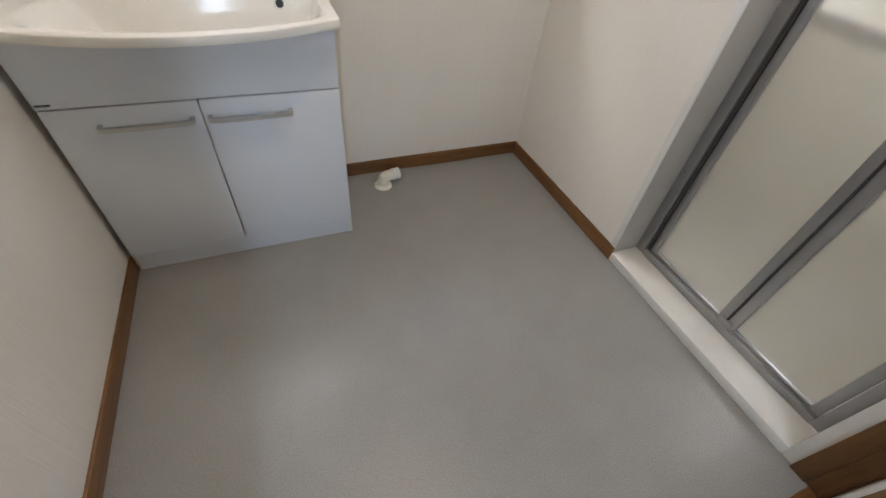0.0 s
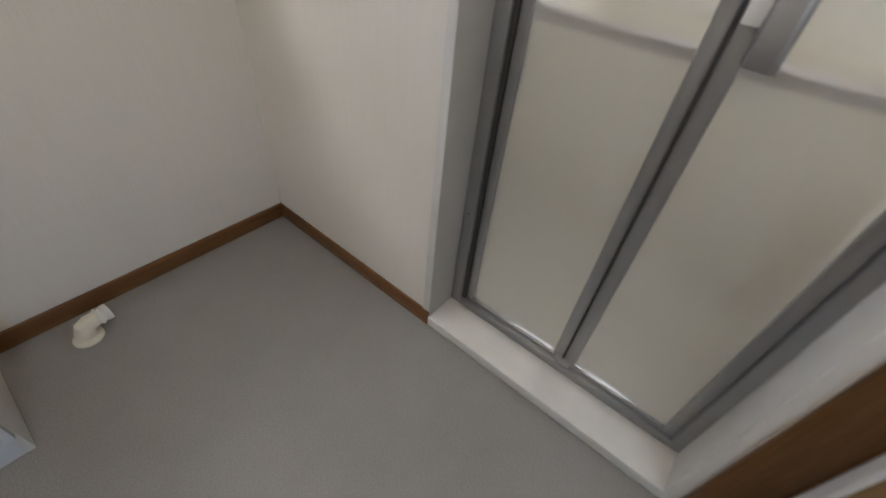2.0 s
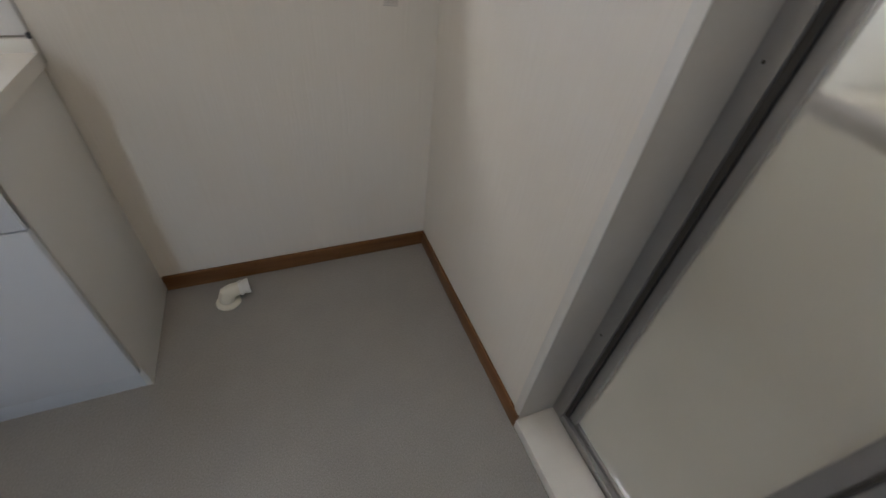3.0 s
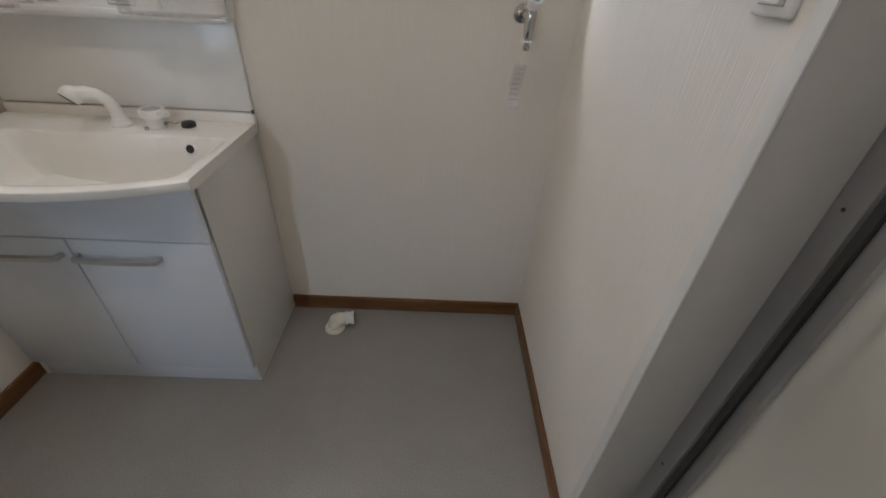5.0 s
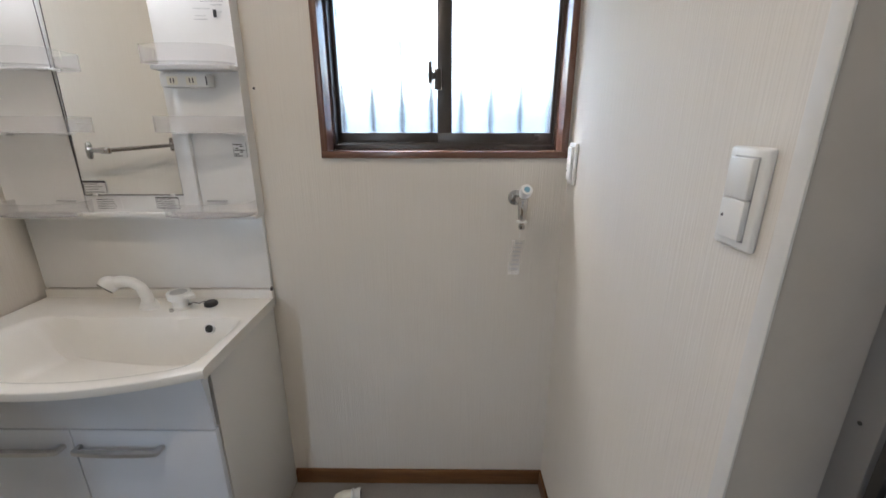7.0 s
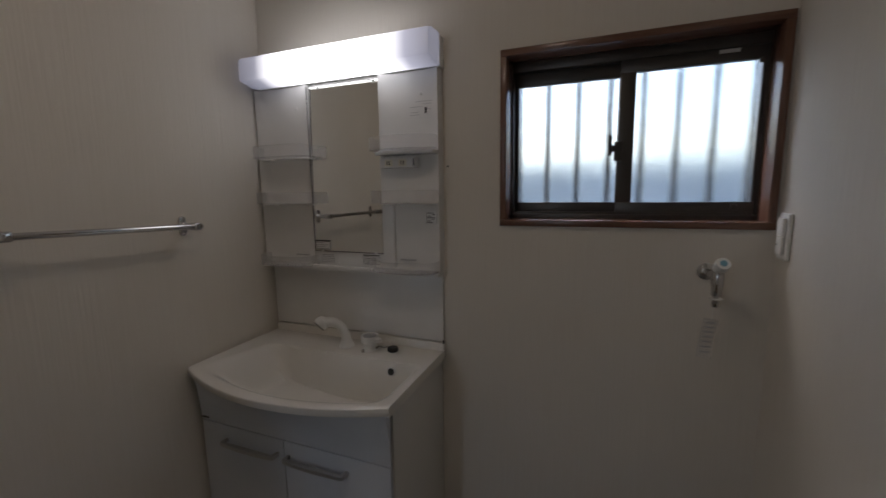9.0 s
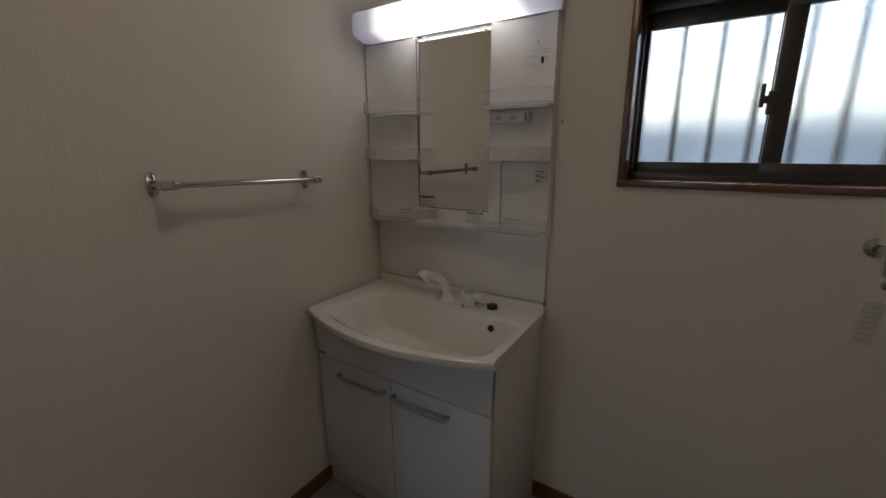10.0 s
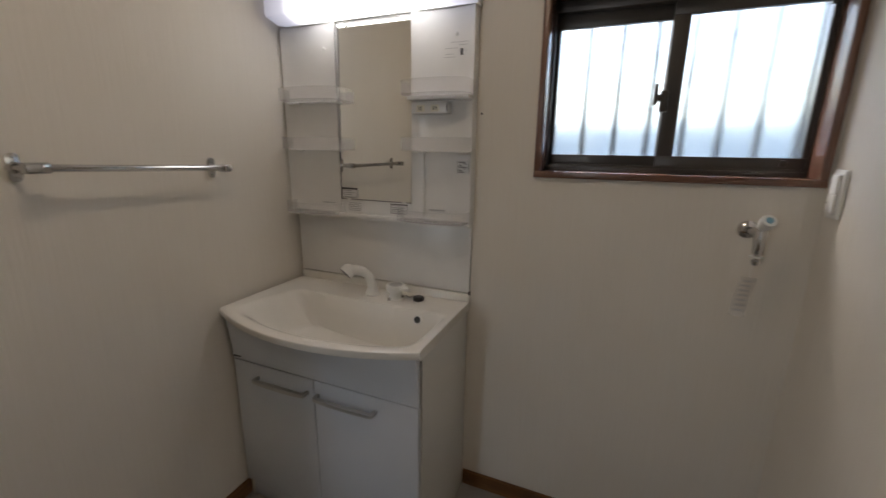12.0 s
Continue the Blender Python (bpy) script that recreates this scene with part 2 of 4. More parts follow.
def rod(points, radius, bm=None, sides=14, radii=None, squash=1.0):
    """A round bar swept along points; radii may vary."""
    bm = bm or bmesh.new()
    pts = [Vector(p) for p in points]
    rings = []
    up = None
    for i, p in enumerate(pts):
        d = (pts[min(i + 1, len(pts) - 1)] - pts[max(i - 1, 0)]).normalized()
        if up is None:
            up = Vector((0, 0, 1)) if abs(d.z) < 0.9 else Vector((0, 1, 0))
        a = d.cross(up).normalized()
        b = a.cross(d).normalized()
        up = b
        r = radii[i] if radii else radius
        rings.append([bm.verts.new(p + a * r * math.cos(k * math.tau / sides) + b * r * squash * math.sin(k * math.tau / sides)) for k in range(sides)])
    for q, r in zip(rings, rings[1:]):
        for k in range(sides):
            bm.faces.new((q[k], q[(k + 1) % sides], r[(k + 1) % sides], r[k]))
    bm.faces.new(rings[0][::-1])
    bm.faces.new(rings[-1])
    return bm


def lathe(origin, axis, profile, bm=None, sides=28):
    """Rings (distance along axis, radius) round a straight axis."""
    axis = Vector(axis).normalized()
    o = Vector(origin)
    bm = bm or bmesh.new()
    up = Vector((0, 0, 1)) if abs(axis.z) < 0.9 else Vector((0, 1, 0))
    a = axis.cross(up).normalized()
    b = a.cross(axis)
    rings = [[bm.verts.new(o + axis * h + (a * math.cos(k * math.tau / sides) + b * math.sin(k * math.tau / sides)) * max(r, 1e-4)) for k in range(sides)] for h, r in profile]
    for q, r in zip(rings, rings[1:]):
        for k in range(sides):
            bm.faces.new((q[k], q[(k + 1) % sides], r[(k + 1) % sides], r[k]))
    bm.faces.new(rings[0][::-1])
    bm.faces.new(rings[-1])
    return bm


def prism(outline, lo, hi, axis="z", bm=None, bevel=0.0):
    """A flat outline pushed along an axis between two levels."""
    bm = bm or bmesh.new()

    def at(p, h):
        return {"z": (p[0], p[1], h), "y": (p[0], h, p[1]), "x": (h, p[0], p[1])}[axis]

    a = [bm.verts.new(at(p, lo)) for p in outline]
    b = [bm.verts.new(at(p, hi)) for p in outline]
    n = len(outline)
    bm.faces.new(a[::-1])
    bm.faces.new(b)
    for k in range(n):
        bm.faces.new((a[k], a[(k + 1) % n], b[(k + 1) % n], b[k]))
    if bevel:
        bmesh.ops.bevel(bm, geom=list(bm.edges), offset=bevel, segments=2, profile=0.5, affect="EDGES")
    return bm


# ---------------- plan ----------------
WEST = -0.012                         # face of the west wall
W, S, H = 1.708, -1.68, 2.42          # room width, south wall, ceiling
BATH_N, BATH_S = -0.838, -1.664       # bath door opening along the east wall
WIN = (0.981, 1.680, 1.274, 1.778)    # clear window opening x0 x1 z0 z1
T = 0.12                              # wall thickness
DOOR_W, DOOR_E, DOOR_H = 0.30, 1.694, 2.0   # entrance opening in the south wall
HALL_S = -3.15


def wall_with_hole(x0, x1, z0, z1, hole, y0, y1, axis="y"):
    """Wall slab between two levels of the axis, with a rectangular opening in it."""
    a0, a1, b0, b1 = hole
    bm = bmesh.new()

    def slab(u0, u1, v0, v1):
        if u1 - u0 < 1e-4 or v1 - v0 < 1e-4:
            return
        if axis == "y":
            box((u0, y0, v0), (u1, y1, v1), 0, bm)
        else:
            box((y0, u0, v0), (y1, u1, v1), 0, bm)

    slab(x0, a0, z0, z1)
    slab(a1, x1, z0, z1)
    slab(a0, a1, z0, b0)
    slab(a0, a1, b1, z1)
    return bm


structure("floor", box((-0.03, -1.722, -0.06), (W + 0.02, 0.02, 0)), VINYL, "grey speckled vinyl floor of a washroom", "floor")
structure("wall_north", wall_with_hole(-T, W + T, 0, H, (WIN[0] - 0.0185, WIN[1] + 0.0185, WIN[2] - 0.0185, WIN[3] + 0.0185), 0, T), PAPER, "cream ribbed wallpaper wall with a small window", "wall")
structure("wall_west", box((-T, S, 0), (WEST, 0, H)), PAPER, "cream ribbed wallpaper wall behind the towel rail", "wall")
structure("wall_east", wall_with_hole(S, 0, 0, H, (S, -0.812, 0, 2.06), W, W + T, "x"), PAPER, "cream ribbed wallpaper wall with two switches", "wall")
structure("wall_south", wall_with_hole(-T, W + T, 0, H, (DOOR_W, W + T, 0, DOOR_H), S - T, S), PAPER, "cream wallpaper wall round the entrance", "wall")
structure("ceiling", box((-T, S - T, H), (W + T, T, H + 0.1)), CEILING_WHITE, "white papered ceiling of the washroom", "ceiling")

# baseboards
def skirting(name, lo, hi, mat):
    bm = box(lo, hi, 0.002)
    structure(name, bm, mat, "brown wood-grain baseboard on the vinyl floor", "baseboard", True)


SK = 0.065
skirting("baseboard_north", (0.752, -0.010, 0), (W, -0.0005, SK), TRIM_X)
skirting("baseboard_west", (WEST + 0.0005, S, 0), (WEST + 0.010, -0.378, SK), TRIM_Y)
skirting("baseboard_east", (W - 0.009, -0.840, 0), (W - 0.0005, -0.010, SK), TRIM_Y)


# ---------------- window ----------------
def build_window():
    x0, x1, z0, z1 = WIN
    f = 0.020
    win = thing("window_1", "small sliding window with pebbled glass and brown wooden casing", "window", "", "structure")
    # wooden casing: four boards lining the reveal, standing proud of the wall
    yb, yf = 0.118, -0.012
    part("window_frame", box((x0 - f, yf, z0 - f), (x1 + f, yb, z0), 0.002), CASING_X, win, "reddish-brown wooden sill board")
    part("window_frame", box((x0 - f, yf, z1), (x1 + f, yb, z1 + f), 0.002), CASING_X, win, "reddish-brown wooden head board")
    part("window_frame", box((x0 - f, yf + 0.0015, z0), (x0, yb, z1), 0.002), CASING_Z, win, "reddish-brown wooden side board")
    part("window_frame", box((x1, yf + 0.0015, z0), (x1 + f, yb, z1), 0.002), CASING_Z, win, "reddish-brown wooden side board")
    # outer aluminium frame
    a = bmesh.new()
    y0, y1 = 0.074, 0.150
    box((x0, y0, z0), (x1, y1, z0 + 0.014), 0.001, a)
    box((x0, y0, z1 - 0.030), (x1, y1, z1), 0.001, a)
    box((x0, y0, z0 + 0.014), (x0 + 0.006, y1, z1 - 0.030), 0.001, a)
    box((x1 - 0.006, y0, z0 + 0.014), (x1, y1, z1 - 0.030), 0.001, a)
    for yy in (0.076, 0.100, 0.122):
        box((x0 + 0.010, yy, z0 + 0.014), (x1 - 0.010, yy + 0.003, z0 + 0.022), 0, a)
    part("sash_frame", a, BRONZE, win, "dark bronze aluminium outer frame")

    def sash(xa, xb, za, zb, y, left, right, low, top):
        s = bmesh.new()
        box((xa, y, za), (xb, y + 0.022, za + low), 0.0015, s)
        box((xa, y, zb - top), (xb, y + 0.022, zb), 0.0015, s)
        box((xa, y, za + low), (xa + left, y + 0.022, zb - top), 0.0015, s)
        box((xb - right, y, za + low), (xb, y + 0.022, zb - top), 0.0015, s)
        frame_ob = part("sash", s, BRONZE, win, "dark bronze sliding sash")
        g = part("pane", box((xa + left - 0.004, y + 0.009, za + low - 0.004), (xb - right + 0.004, y + 0.013, zb - top + 0.004)), FROST, frame_ob, "pebbled translucent glass pane", False)
        g.visible_shadow = False
        return frame_ob

    zb = z1 - 0.030
    sash(x0 + 0.006, 1.352, z0 + 0.016, zb, 0.104, 0.012, 0.044, 0.036, 0.040)
    inner = sash(1.310, x1 - 0.006, z0 + 0.016, zb, 0.078, 0.044, 0.010, 0.036, 0.036)
    # crescent lock on the meeting stile
    k = box((1.300, 0.066, 1.452), (1.322, 0.079, 1.512), 0.003)
    part("latch_base", k, BRONZE, inner, "dark crescent lock body")
    k = box((1.282, 0.052, 1.470), (1.293, 0.064, 1.530), 0.003)
    box((1.291, 0.056, 1.480), (1.303, 0.070, 1.500), 0.002, k)
    part("latch_lever", k, BRONZE, inner, "dark stubby lock lever")
    part("stop_block", box((1.655, 0.070, 1.700), (1.674, 0.079, 1.714), 0.002), BRONZE, inner, "small sash stop")
    part("sticker", box((1.56, 0.0768, 1.735), (1.61, 0.0778, 1.745)), STICKER, inner, "small pale maker's label", False)
    part("pull", box((1.615, 0.072, 1.302), (1.633, 0.079, 1.320), 0.003), BRONZE, inner, "small finger pull")
    return win


build_window()


def build_grille():
    g = thing("window_grille", "grey upright security bars outside the window", "grille")
    for k in range(8):
        x = 0.980 + k * 0.1018
        part("bar", box((x - 0.008, 0.215, 1.20), (x + 0.008, 0.231, 1.86), 0.002), BAR_GREY, g)
    for z in (1.19, 1.86):
        part("rail", box((0.93, 0.210, z - 0.012), (1.75, 0.236, z + 0.012), 0.002), BAR_GREY, g)
    for x in (0.95, 1.74):
        part("bracket", box((x - 0.01, T + 0.001, 1.84), (x + 0.01, 0.211, 1.872), 0.002), BAR_GREY, g)
        part("bracket", box((x - 0.01, T + 0.001, 1.178), (x + 0.01, 0.211, 1.21), 0.002), BAR_GREY, g)


build_grille()

# outside: ground to the horizon and the neighbour's rendered wall
structure("ground", box((-400, -400, -0.55), (400, 400, -0.45)), EARTH, "bare earth round the house", "ground")
garden = thing("garden_wall", "grey rendered boundary wall close behind the window", "wall")
part("wall", box((-4, 1.5, -0.45), (7, 1.62, 1.50)), CEMENT, garden, "", False)
part("coping", box((-4, 1.47, 1.50), (7, 1.65, 1.54), 0.01), CEMENT, garden)


# ---------------- bath door ----------------
def build_bath_door():
    d = thing("door_1", "closed grey aluminium folding bath door with frosted panels", "door", "", "structure")
    top = 1.98
    sill = 0.040
    # white surround: deep jambs, head and sill; north jamb coloured down for shade
    part("jamb", box((W - 0.001, BATH_N, 0), (W + 0.165, -0.814, top + 0.04), 0.001), FRAME_BEIGE_SHADED, d, "beige deep jamb darkened for its shaded face")
    part("edging", box((W - 0.005, BATH_N - 0.001, 0), (W - 0.001, -0.814, top + 0.04), 0.0015), EDGING, d, "white edging strip")
    part("jamb", box((W - 0.004, S - 0.02, 0), (W + 0.165, BATH_S + 0.030, top + 0.04), 0.003), FRAME_WHITE, d, "white deep jamb")
    part("head", box((W - 0.004, BATH_S + 0.03, top), (W + 0.165, BATH_N, top + 0.06), 0.003), FRAME_WHITE, d, "white head")
    part("sill", box((W - 0.007, BATH_S + 0.030, 0.0), (W + 0.118, BATH_N, sill), 0.004), FRAME_WHITE, d, "white resin threshold")
    a0, a1 = BATH_S + 0.030, BATH_N
    x = W + 0.118
    # outer aluminium frame with its dark gasket and bottom track
    part("frame_side", box((x, a1 - 0.040, sill), (x + 0.045, a1, top), 0.002), ALUMINIUM, d)
    part("frame_side", box((x, a0, sill), (x + 0.045, a0 + 0.030, top), 0.002), ALUMINIUM, d)
    part("frame_top", box((x, a0 + 0.03, top - 0.04), (x + 0.045, a1 - 0.040, top), 0.002), ALUMINIUM, d)
    part("gasket", box((x + 0.008, a1 - 0.052, sill + 0.02), (x + 0.04, a1 - 0.040, top - 0.04)), DARK_GASKET, d, "", False)
    for z in (0.42, 1.02, 1.62):
        part("frame_screw", lathe((x - 0.0005, a1 - 0.018, z), (-1, 0, 0), [(0, 0.0026), (0.001, 0.0026), (0.0018, 0.0014)]), DARK_GASKET, d, "small dark screw")
    part("bottom_track", box((x, a0 + 0.03, sill - 0.01), (x + 0.045, a1 - 0.040, sill + 0.026), 0.003), ALUMINIUM, d)
    mid = -1.262
    lx = x + 0.012

    def leaf(b0, b1, s0, s1, label):
        f = bmesh.new()
        box((lx, b0, sill + 0.028), (lx + 0.028, b0 + s0, top - 0.042), 0.003, f)
        box((lx, b1 - s1, sill + 0.028), (lx + 0.028, b1, top - 0.042), 0.003, f)
        box((lx + 0.002, b0 + s0, sill + 0.028), (lx + 0.026, b1 - s1, sill + 0.040), 0.001, f)
        box((lx + 0.002, b0 + s0, top - 0.075), (lx + 0.026, b1 - s1, top - 0.042), 0.001, f)
        ob = part("leaf", f, ALUMINIUM, d, label)
        part("pane", box((lx + 0.011, b0 + s0 - 0.004, sill + 0.036), (lx + 0.016, b1 - s1 + 0.004, top - 0.071)), BATH_PANEL, ob, "frosted cream panel", False)
        return ob

    far = leaf(mid + 0.003, a1 - 0.054, 0.030, 0.026, "narrow folding leaf")
    near = leaf(a0 + 0.032, mid - 0.003, 0.030, 0.034, "folding leaf with the grip")
    part("hinge_strip", box((lx - 0.003, mid - 0.003, sill + 0.03), (lx + 0.02, mid + 0.003, top - 0.05)), DARK_GASKET, d, "", False)
    part("pivot", box((lx - 0.008, mid - 0.026, sill + 0.020), (lx + 0.02, mid + 0.022, sill + 0.052), 0.006), ALUMINIUM, d, "grey pivot block")
    # grip: a bent satin plate on a white lock body
    part("lock_body", box((lx - 0.014, mid - 0.036, 1.005), (lx, mid - 0.006, 1.11), 0.004), PLASTIC, near, "white lock body")
    g = prism([(lx - 0.008, mid - 0.032), (lx - 0.030, mid - 0.040), (lx - 0.034, mid - 0.075), (lx - 0.026, mid - 0.085), (lx - 0.022, mid - 0.083), (lx - 0.028, mid - 0.074), (lx - 0.024, mid - 0.046), (lx - 0.004, mid - 0.038)], 0.955, 1.065, "z", None, 0.0012)
    part("grip", g, ALUMINIUM, near, "satin grey pull plate")


build_bath_door()

# bathroom behind the frosted door
BX0, BX1, BY0, BY1 = W + 0.165, 3.35, -2.1, -0.45
structure("bath_floor", box((BX0, BY0, -0.1), (BX1, BY1, -0.02)), BATH_FLOOR, "beige bathroom floor behind the frosted door", "floor")
# The window opening is assumed, out of view, and holds the added fill light.
structure("bath_wall_east", wall_with_hole(BY0, BY1, -0.1, 2.3, (-1.72, -0.78, 1.12, 1.98), BX1, BX1 + 0.1, "x"), BATH_WALL, "cream bathroom wall panel with an assumed window opening", "wall")
structure("bath_wall_north", box((BX0, BY1, -0.1), (BX1 + 0.1, BY1 + 0.1, 2.3)), BATH_WALL, "cream bathroom wall panel", "wall")
structure("bath_wall_south", box((BX0, BY0 - 0.1, -0.1), (BX1 + 0.1, BY0, 2.3)), BATH_WALL, "cream bathroom wall panel", "wall")
bath_side = box((BX0 - 0.04, BY0, -0.1), (BX0, S - 0.02, 2.3))
box((BX0 - 0.04, -0.814, -0.1), (BX0, BY1, 2.3), 0, bath_side)
box((BX0 - 0.04, S - 0.02, 2.04), (BX0, -0.814, 2.3), 0, bath_side)
structure("bath_wall_west", bath_side, BATH_WALL, "cream bathroom wall panel round the folding door", "wall")
structure("bath_ceiling", box((BX0 - 0.04, BY0 - 0.1, 2.3), (BX1 + 0.1, BY1 + 0.1, 2.4)), CEILING_WHITE, "white bathroom ceiling", "ceiling")
tub = thing("bathtub", "beige bathtub with a plain rim behind the frosted door", "bathtub")
tb = wall_with_hole(BX0 + 0.75, BX1 - 0.02, BY0 + 0.02, BY1 - 0.02, (BX0 + 0.83, BX1 - 0.1, BY0 + 0.1, BY1 - 0.1), -0.02, 0.76)
for v in tb.verts:
    v.co = Vector((v.co.x, v.co.z, v.co.y))
part("rim", tb, BATH_LOW, tub, "", False)
part("rim_cap", box((BX0 + 0.735, BY0 + 0.02, 0.76), (BX0 + 0.84, BY1 - 0.02, 0.80), 0.008), BATH_RIM, tub, "grey rim cap")
part("basin_bottom", box((BX0 + 0.83, BY0 + 0.1, -0.02), (BX1 - 0.1, BY1 - 0.1, 0.05)), BATH_LOW, tub, "", False)


# ---------------- entrance and hall ----------------
def build_entrance():
    fr = thing("door_frame", "brown wooden frame and threshold of the entrance", "door frame", "", "structure")
    e = DOOR_E
    part("jamb", box((e, -1.712, 0), (W + T, S + 0.014, DOOR_H + 0.03), 0.003), TRIM_Z, fr, "dark brown jamb board")
    part("jamb_rebate", box((e + 0.004, -1.756, 0), (W + T, -1.712, DOOR_H), 0.002), TRIM_Z, fr, "dark brown rebate")
    part("jamb_back", box((e + 0.006, S - T - 0.012, 0), (W + T, -1.756, DOOR_H + 0.03), 0.002), TRIM_Z, fr, "dark brown jamb board")
    part("jamb", box((DOOR_W - 0.03, S - T - 0.012, 0), (DOOR_W, S + 0.014, DOOR_H + 0.03), 0.003), TRIM_Z, fr, "dark brown jamb board")
    part("head", box((DOOR_W, S - T - 0.012, DOOR_H), (e, S + 0.014, DOOR_H + 0.03), 0.003), TRIM_X, fr, "brown head board")
    part("threshold", box((DOOR_W, -1.753, -0.05), (e, -1.722, 0.006), 0.002), TRIM_X, fr, "orange-brown wooden threshold")
    part("threshold", box((DOOR_W, S - T - 0.012, -0.05), (e, -1.762, 0.0005)), HALL_OAK, fr, "oak threshold board", False)
    part("threshold", box((DOOR_W, -1.762, -0.05), (e - 0.075, -1.753, 0.0055)), TRIM_X, fr, "", False)
    part("threshold_gap", box((e - 0.075, -1.762, -0.05), (e, -1.753, -0.012)), DARK_GASKET, fr, "dark gap beside the jamb", False)

    d = thing("door_2", "wide-open light oak door folded back into the hall", "door", "", "structure")
    x0, x1 = e - 0.034, e - 0.001
    part("panel", box((x0, -2.52, 0.010), (x1, -1.772, DOOR_H - 0.004), 0.002), OAK, d, "light oak veneer leaf")
    part("edge_strip", box((x0 + 0.001, -1.772, 0.014), (x1, -1.760, DOOR_H - 0.004), 0.001), PLASTIC, d, "white edge strip")
    part("latch_plate", box((x0 - 0.002, -2.49, 0.93), (x0, -2.44, 1.09), 0.0008), HANDLE_GREY, d, "satin grey handle plate")
    part("lever", rod([(x0, -2.465, 1.02), (x0 - 0.045, -2.465, 1.02), (x0 - 0.05, -2.45, 1.02), (x0 - 0.05, -2.35, 1.018)], 0.008), HANDLE_GREY, d, "satin grey lever handle")


build_entrance()

hx0, hx1 = -0.6, 2.2
structure("hall_floor", box((hx0, HALL_S, -0.06), (hx1, S - T - 0.012, 0)), HALL_OAK, "oak floor of the hall outside the washroom", "floor")
# Slit window is unseen and assumed, added as the opening for the hall daylight.
structure("hall_wall_south", wall_with_hole(hx0 - T, hx1 + T, 0, H, (0.15, 0.31, 0.85, 2.05), HALL_S - T, HALL_S), PAPER, "cream hall wall with an assumed narrow tall window", "wall")
structure("hall_wall_west", box((hx0 - T, HALL_S, 0), (hx0, S - T, H)), PAPER, "cream hall wall", "wall")
structure("hall_wall_east", box((hx1, HALL_S, 0), (hx1 + T, S - T, H)), PAPER, "cream hall wall", "wall")
hw = box((hx0 - T, S - T, 0), (-T, S, H))
box((W + T, S - T, 0), (hx1 + T, S, H), 0, hw)
structure("hall_wall_north", hw, PAPER, "cream hall wall", "wall")
structure("hall_ceiling", box((hx0 - T, HALL_S - T, H), (hx1 + T, S - T, H + 0.1)), CEILING_WHITE, "white hall ceiling", "ceiling")


# ---------------- vanity ----------------
VW, TOP = 0.75, 0.80


BASIN_R = 0.762


def front_y(x):
    """The bowed front edge of the basin."""
    u = (x - 0.5 * BASIN_R) / (0.5 * BASIN_R)
    return -0.430 - 0.090 * (1 - u * u)


def smooth_step(v):
    v = min(max(v, 0.0), 1.0)
    return v * v * (3 - 2 * v)


def build_basin(parent):
    nx, ny = 72, 56
    bm = bmesh.new()
    grid = []
    for i in range(nx + 1):
        x = 0.003 + (BASIN_R - 0.003) * i / nx
        col = []
        for j in range(ny + 1):
            v = j / ny
            fy = front_y(x)
            y = -0.012 + (fy + 0.012) * v
            # distances to the four sides of the bowl, in metres
            back = -0.166 - y
            front = y - (fy + 0.022)
            left = x - (0.100 + 0.30 * (y + 0.185))
            right = (BASIN_R - 0.026) - x
            depth = smooth_step(back / 0.035) * smooth_step(front / 0.15) * smooth_step(left / 0.11) * smooth_step(right / 0.06)
            floor_tilt = 0.120 + 0.03 * smooth_step((x - 0.1) / 0.5)
            edge = min(fy * -1 + y, 0.012) / 0.012
            z = TOP - 0.003 * (1 - min(edge, 1)) ** 2 - floor_tilt * depth 
            col.append(bm.verts.new((x, y, z)))
        grid.append(col)
    for i in range(nx):
        for j in range(ny):
            bm.faces.new((grid[i][j], grid[i + 1][j], grid[i + 1][j + 1], grid[i][j + 1]))
    # rolled lip along the front and a straight edge at the sides
    rim = [grid[i][ny] for i in range(nx + 1)]
    last = rim
    for dy, dz in ((-0.0015, -0.0020), (-0.0015, -0.019), (0.001, -0.023), (0.03, -0.025)):
        ring = [bm.verts.new((v.co.x, v.co.y + dy, TOP - 0.003 + dz)) for v in rim]
        for a in range(nx):
            bm.faces.new((last[a], last[a + 1], ring[a + 1], ring[a]))
        last = ring
    for i in (0, nx):
        low = [bm.verts.new((v.co.x, v.co.y, TOP - 0.031)) for v in grid[i]]
        for j in range(ny):
            bm.faces.new((grid[i][j], grid[i][j + 1], low[j + 1], low[j]))
    part("basin", bm, BASIN, parent, "cream moulded basin with a bowed front lip")
    back = box((0.003, -0.026, TOP - 0.03), (BASIN_R, -0.002, 0.829), 0.004)
    part("upstand", back, BASIN, parent, "cream upstand along the wall")


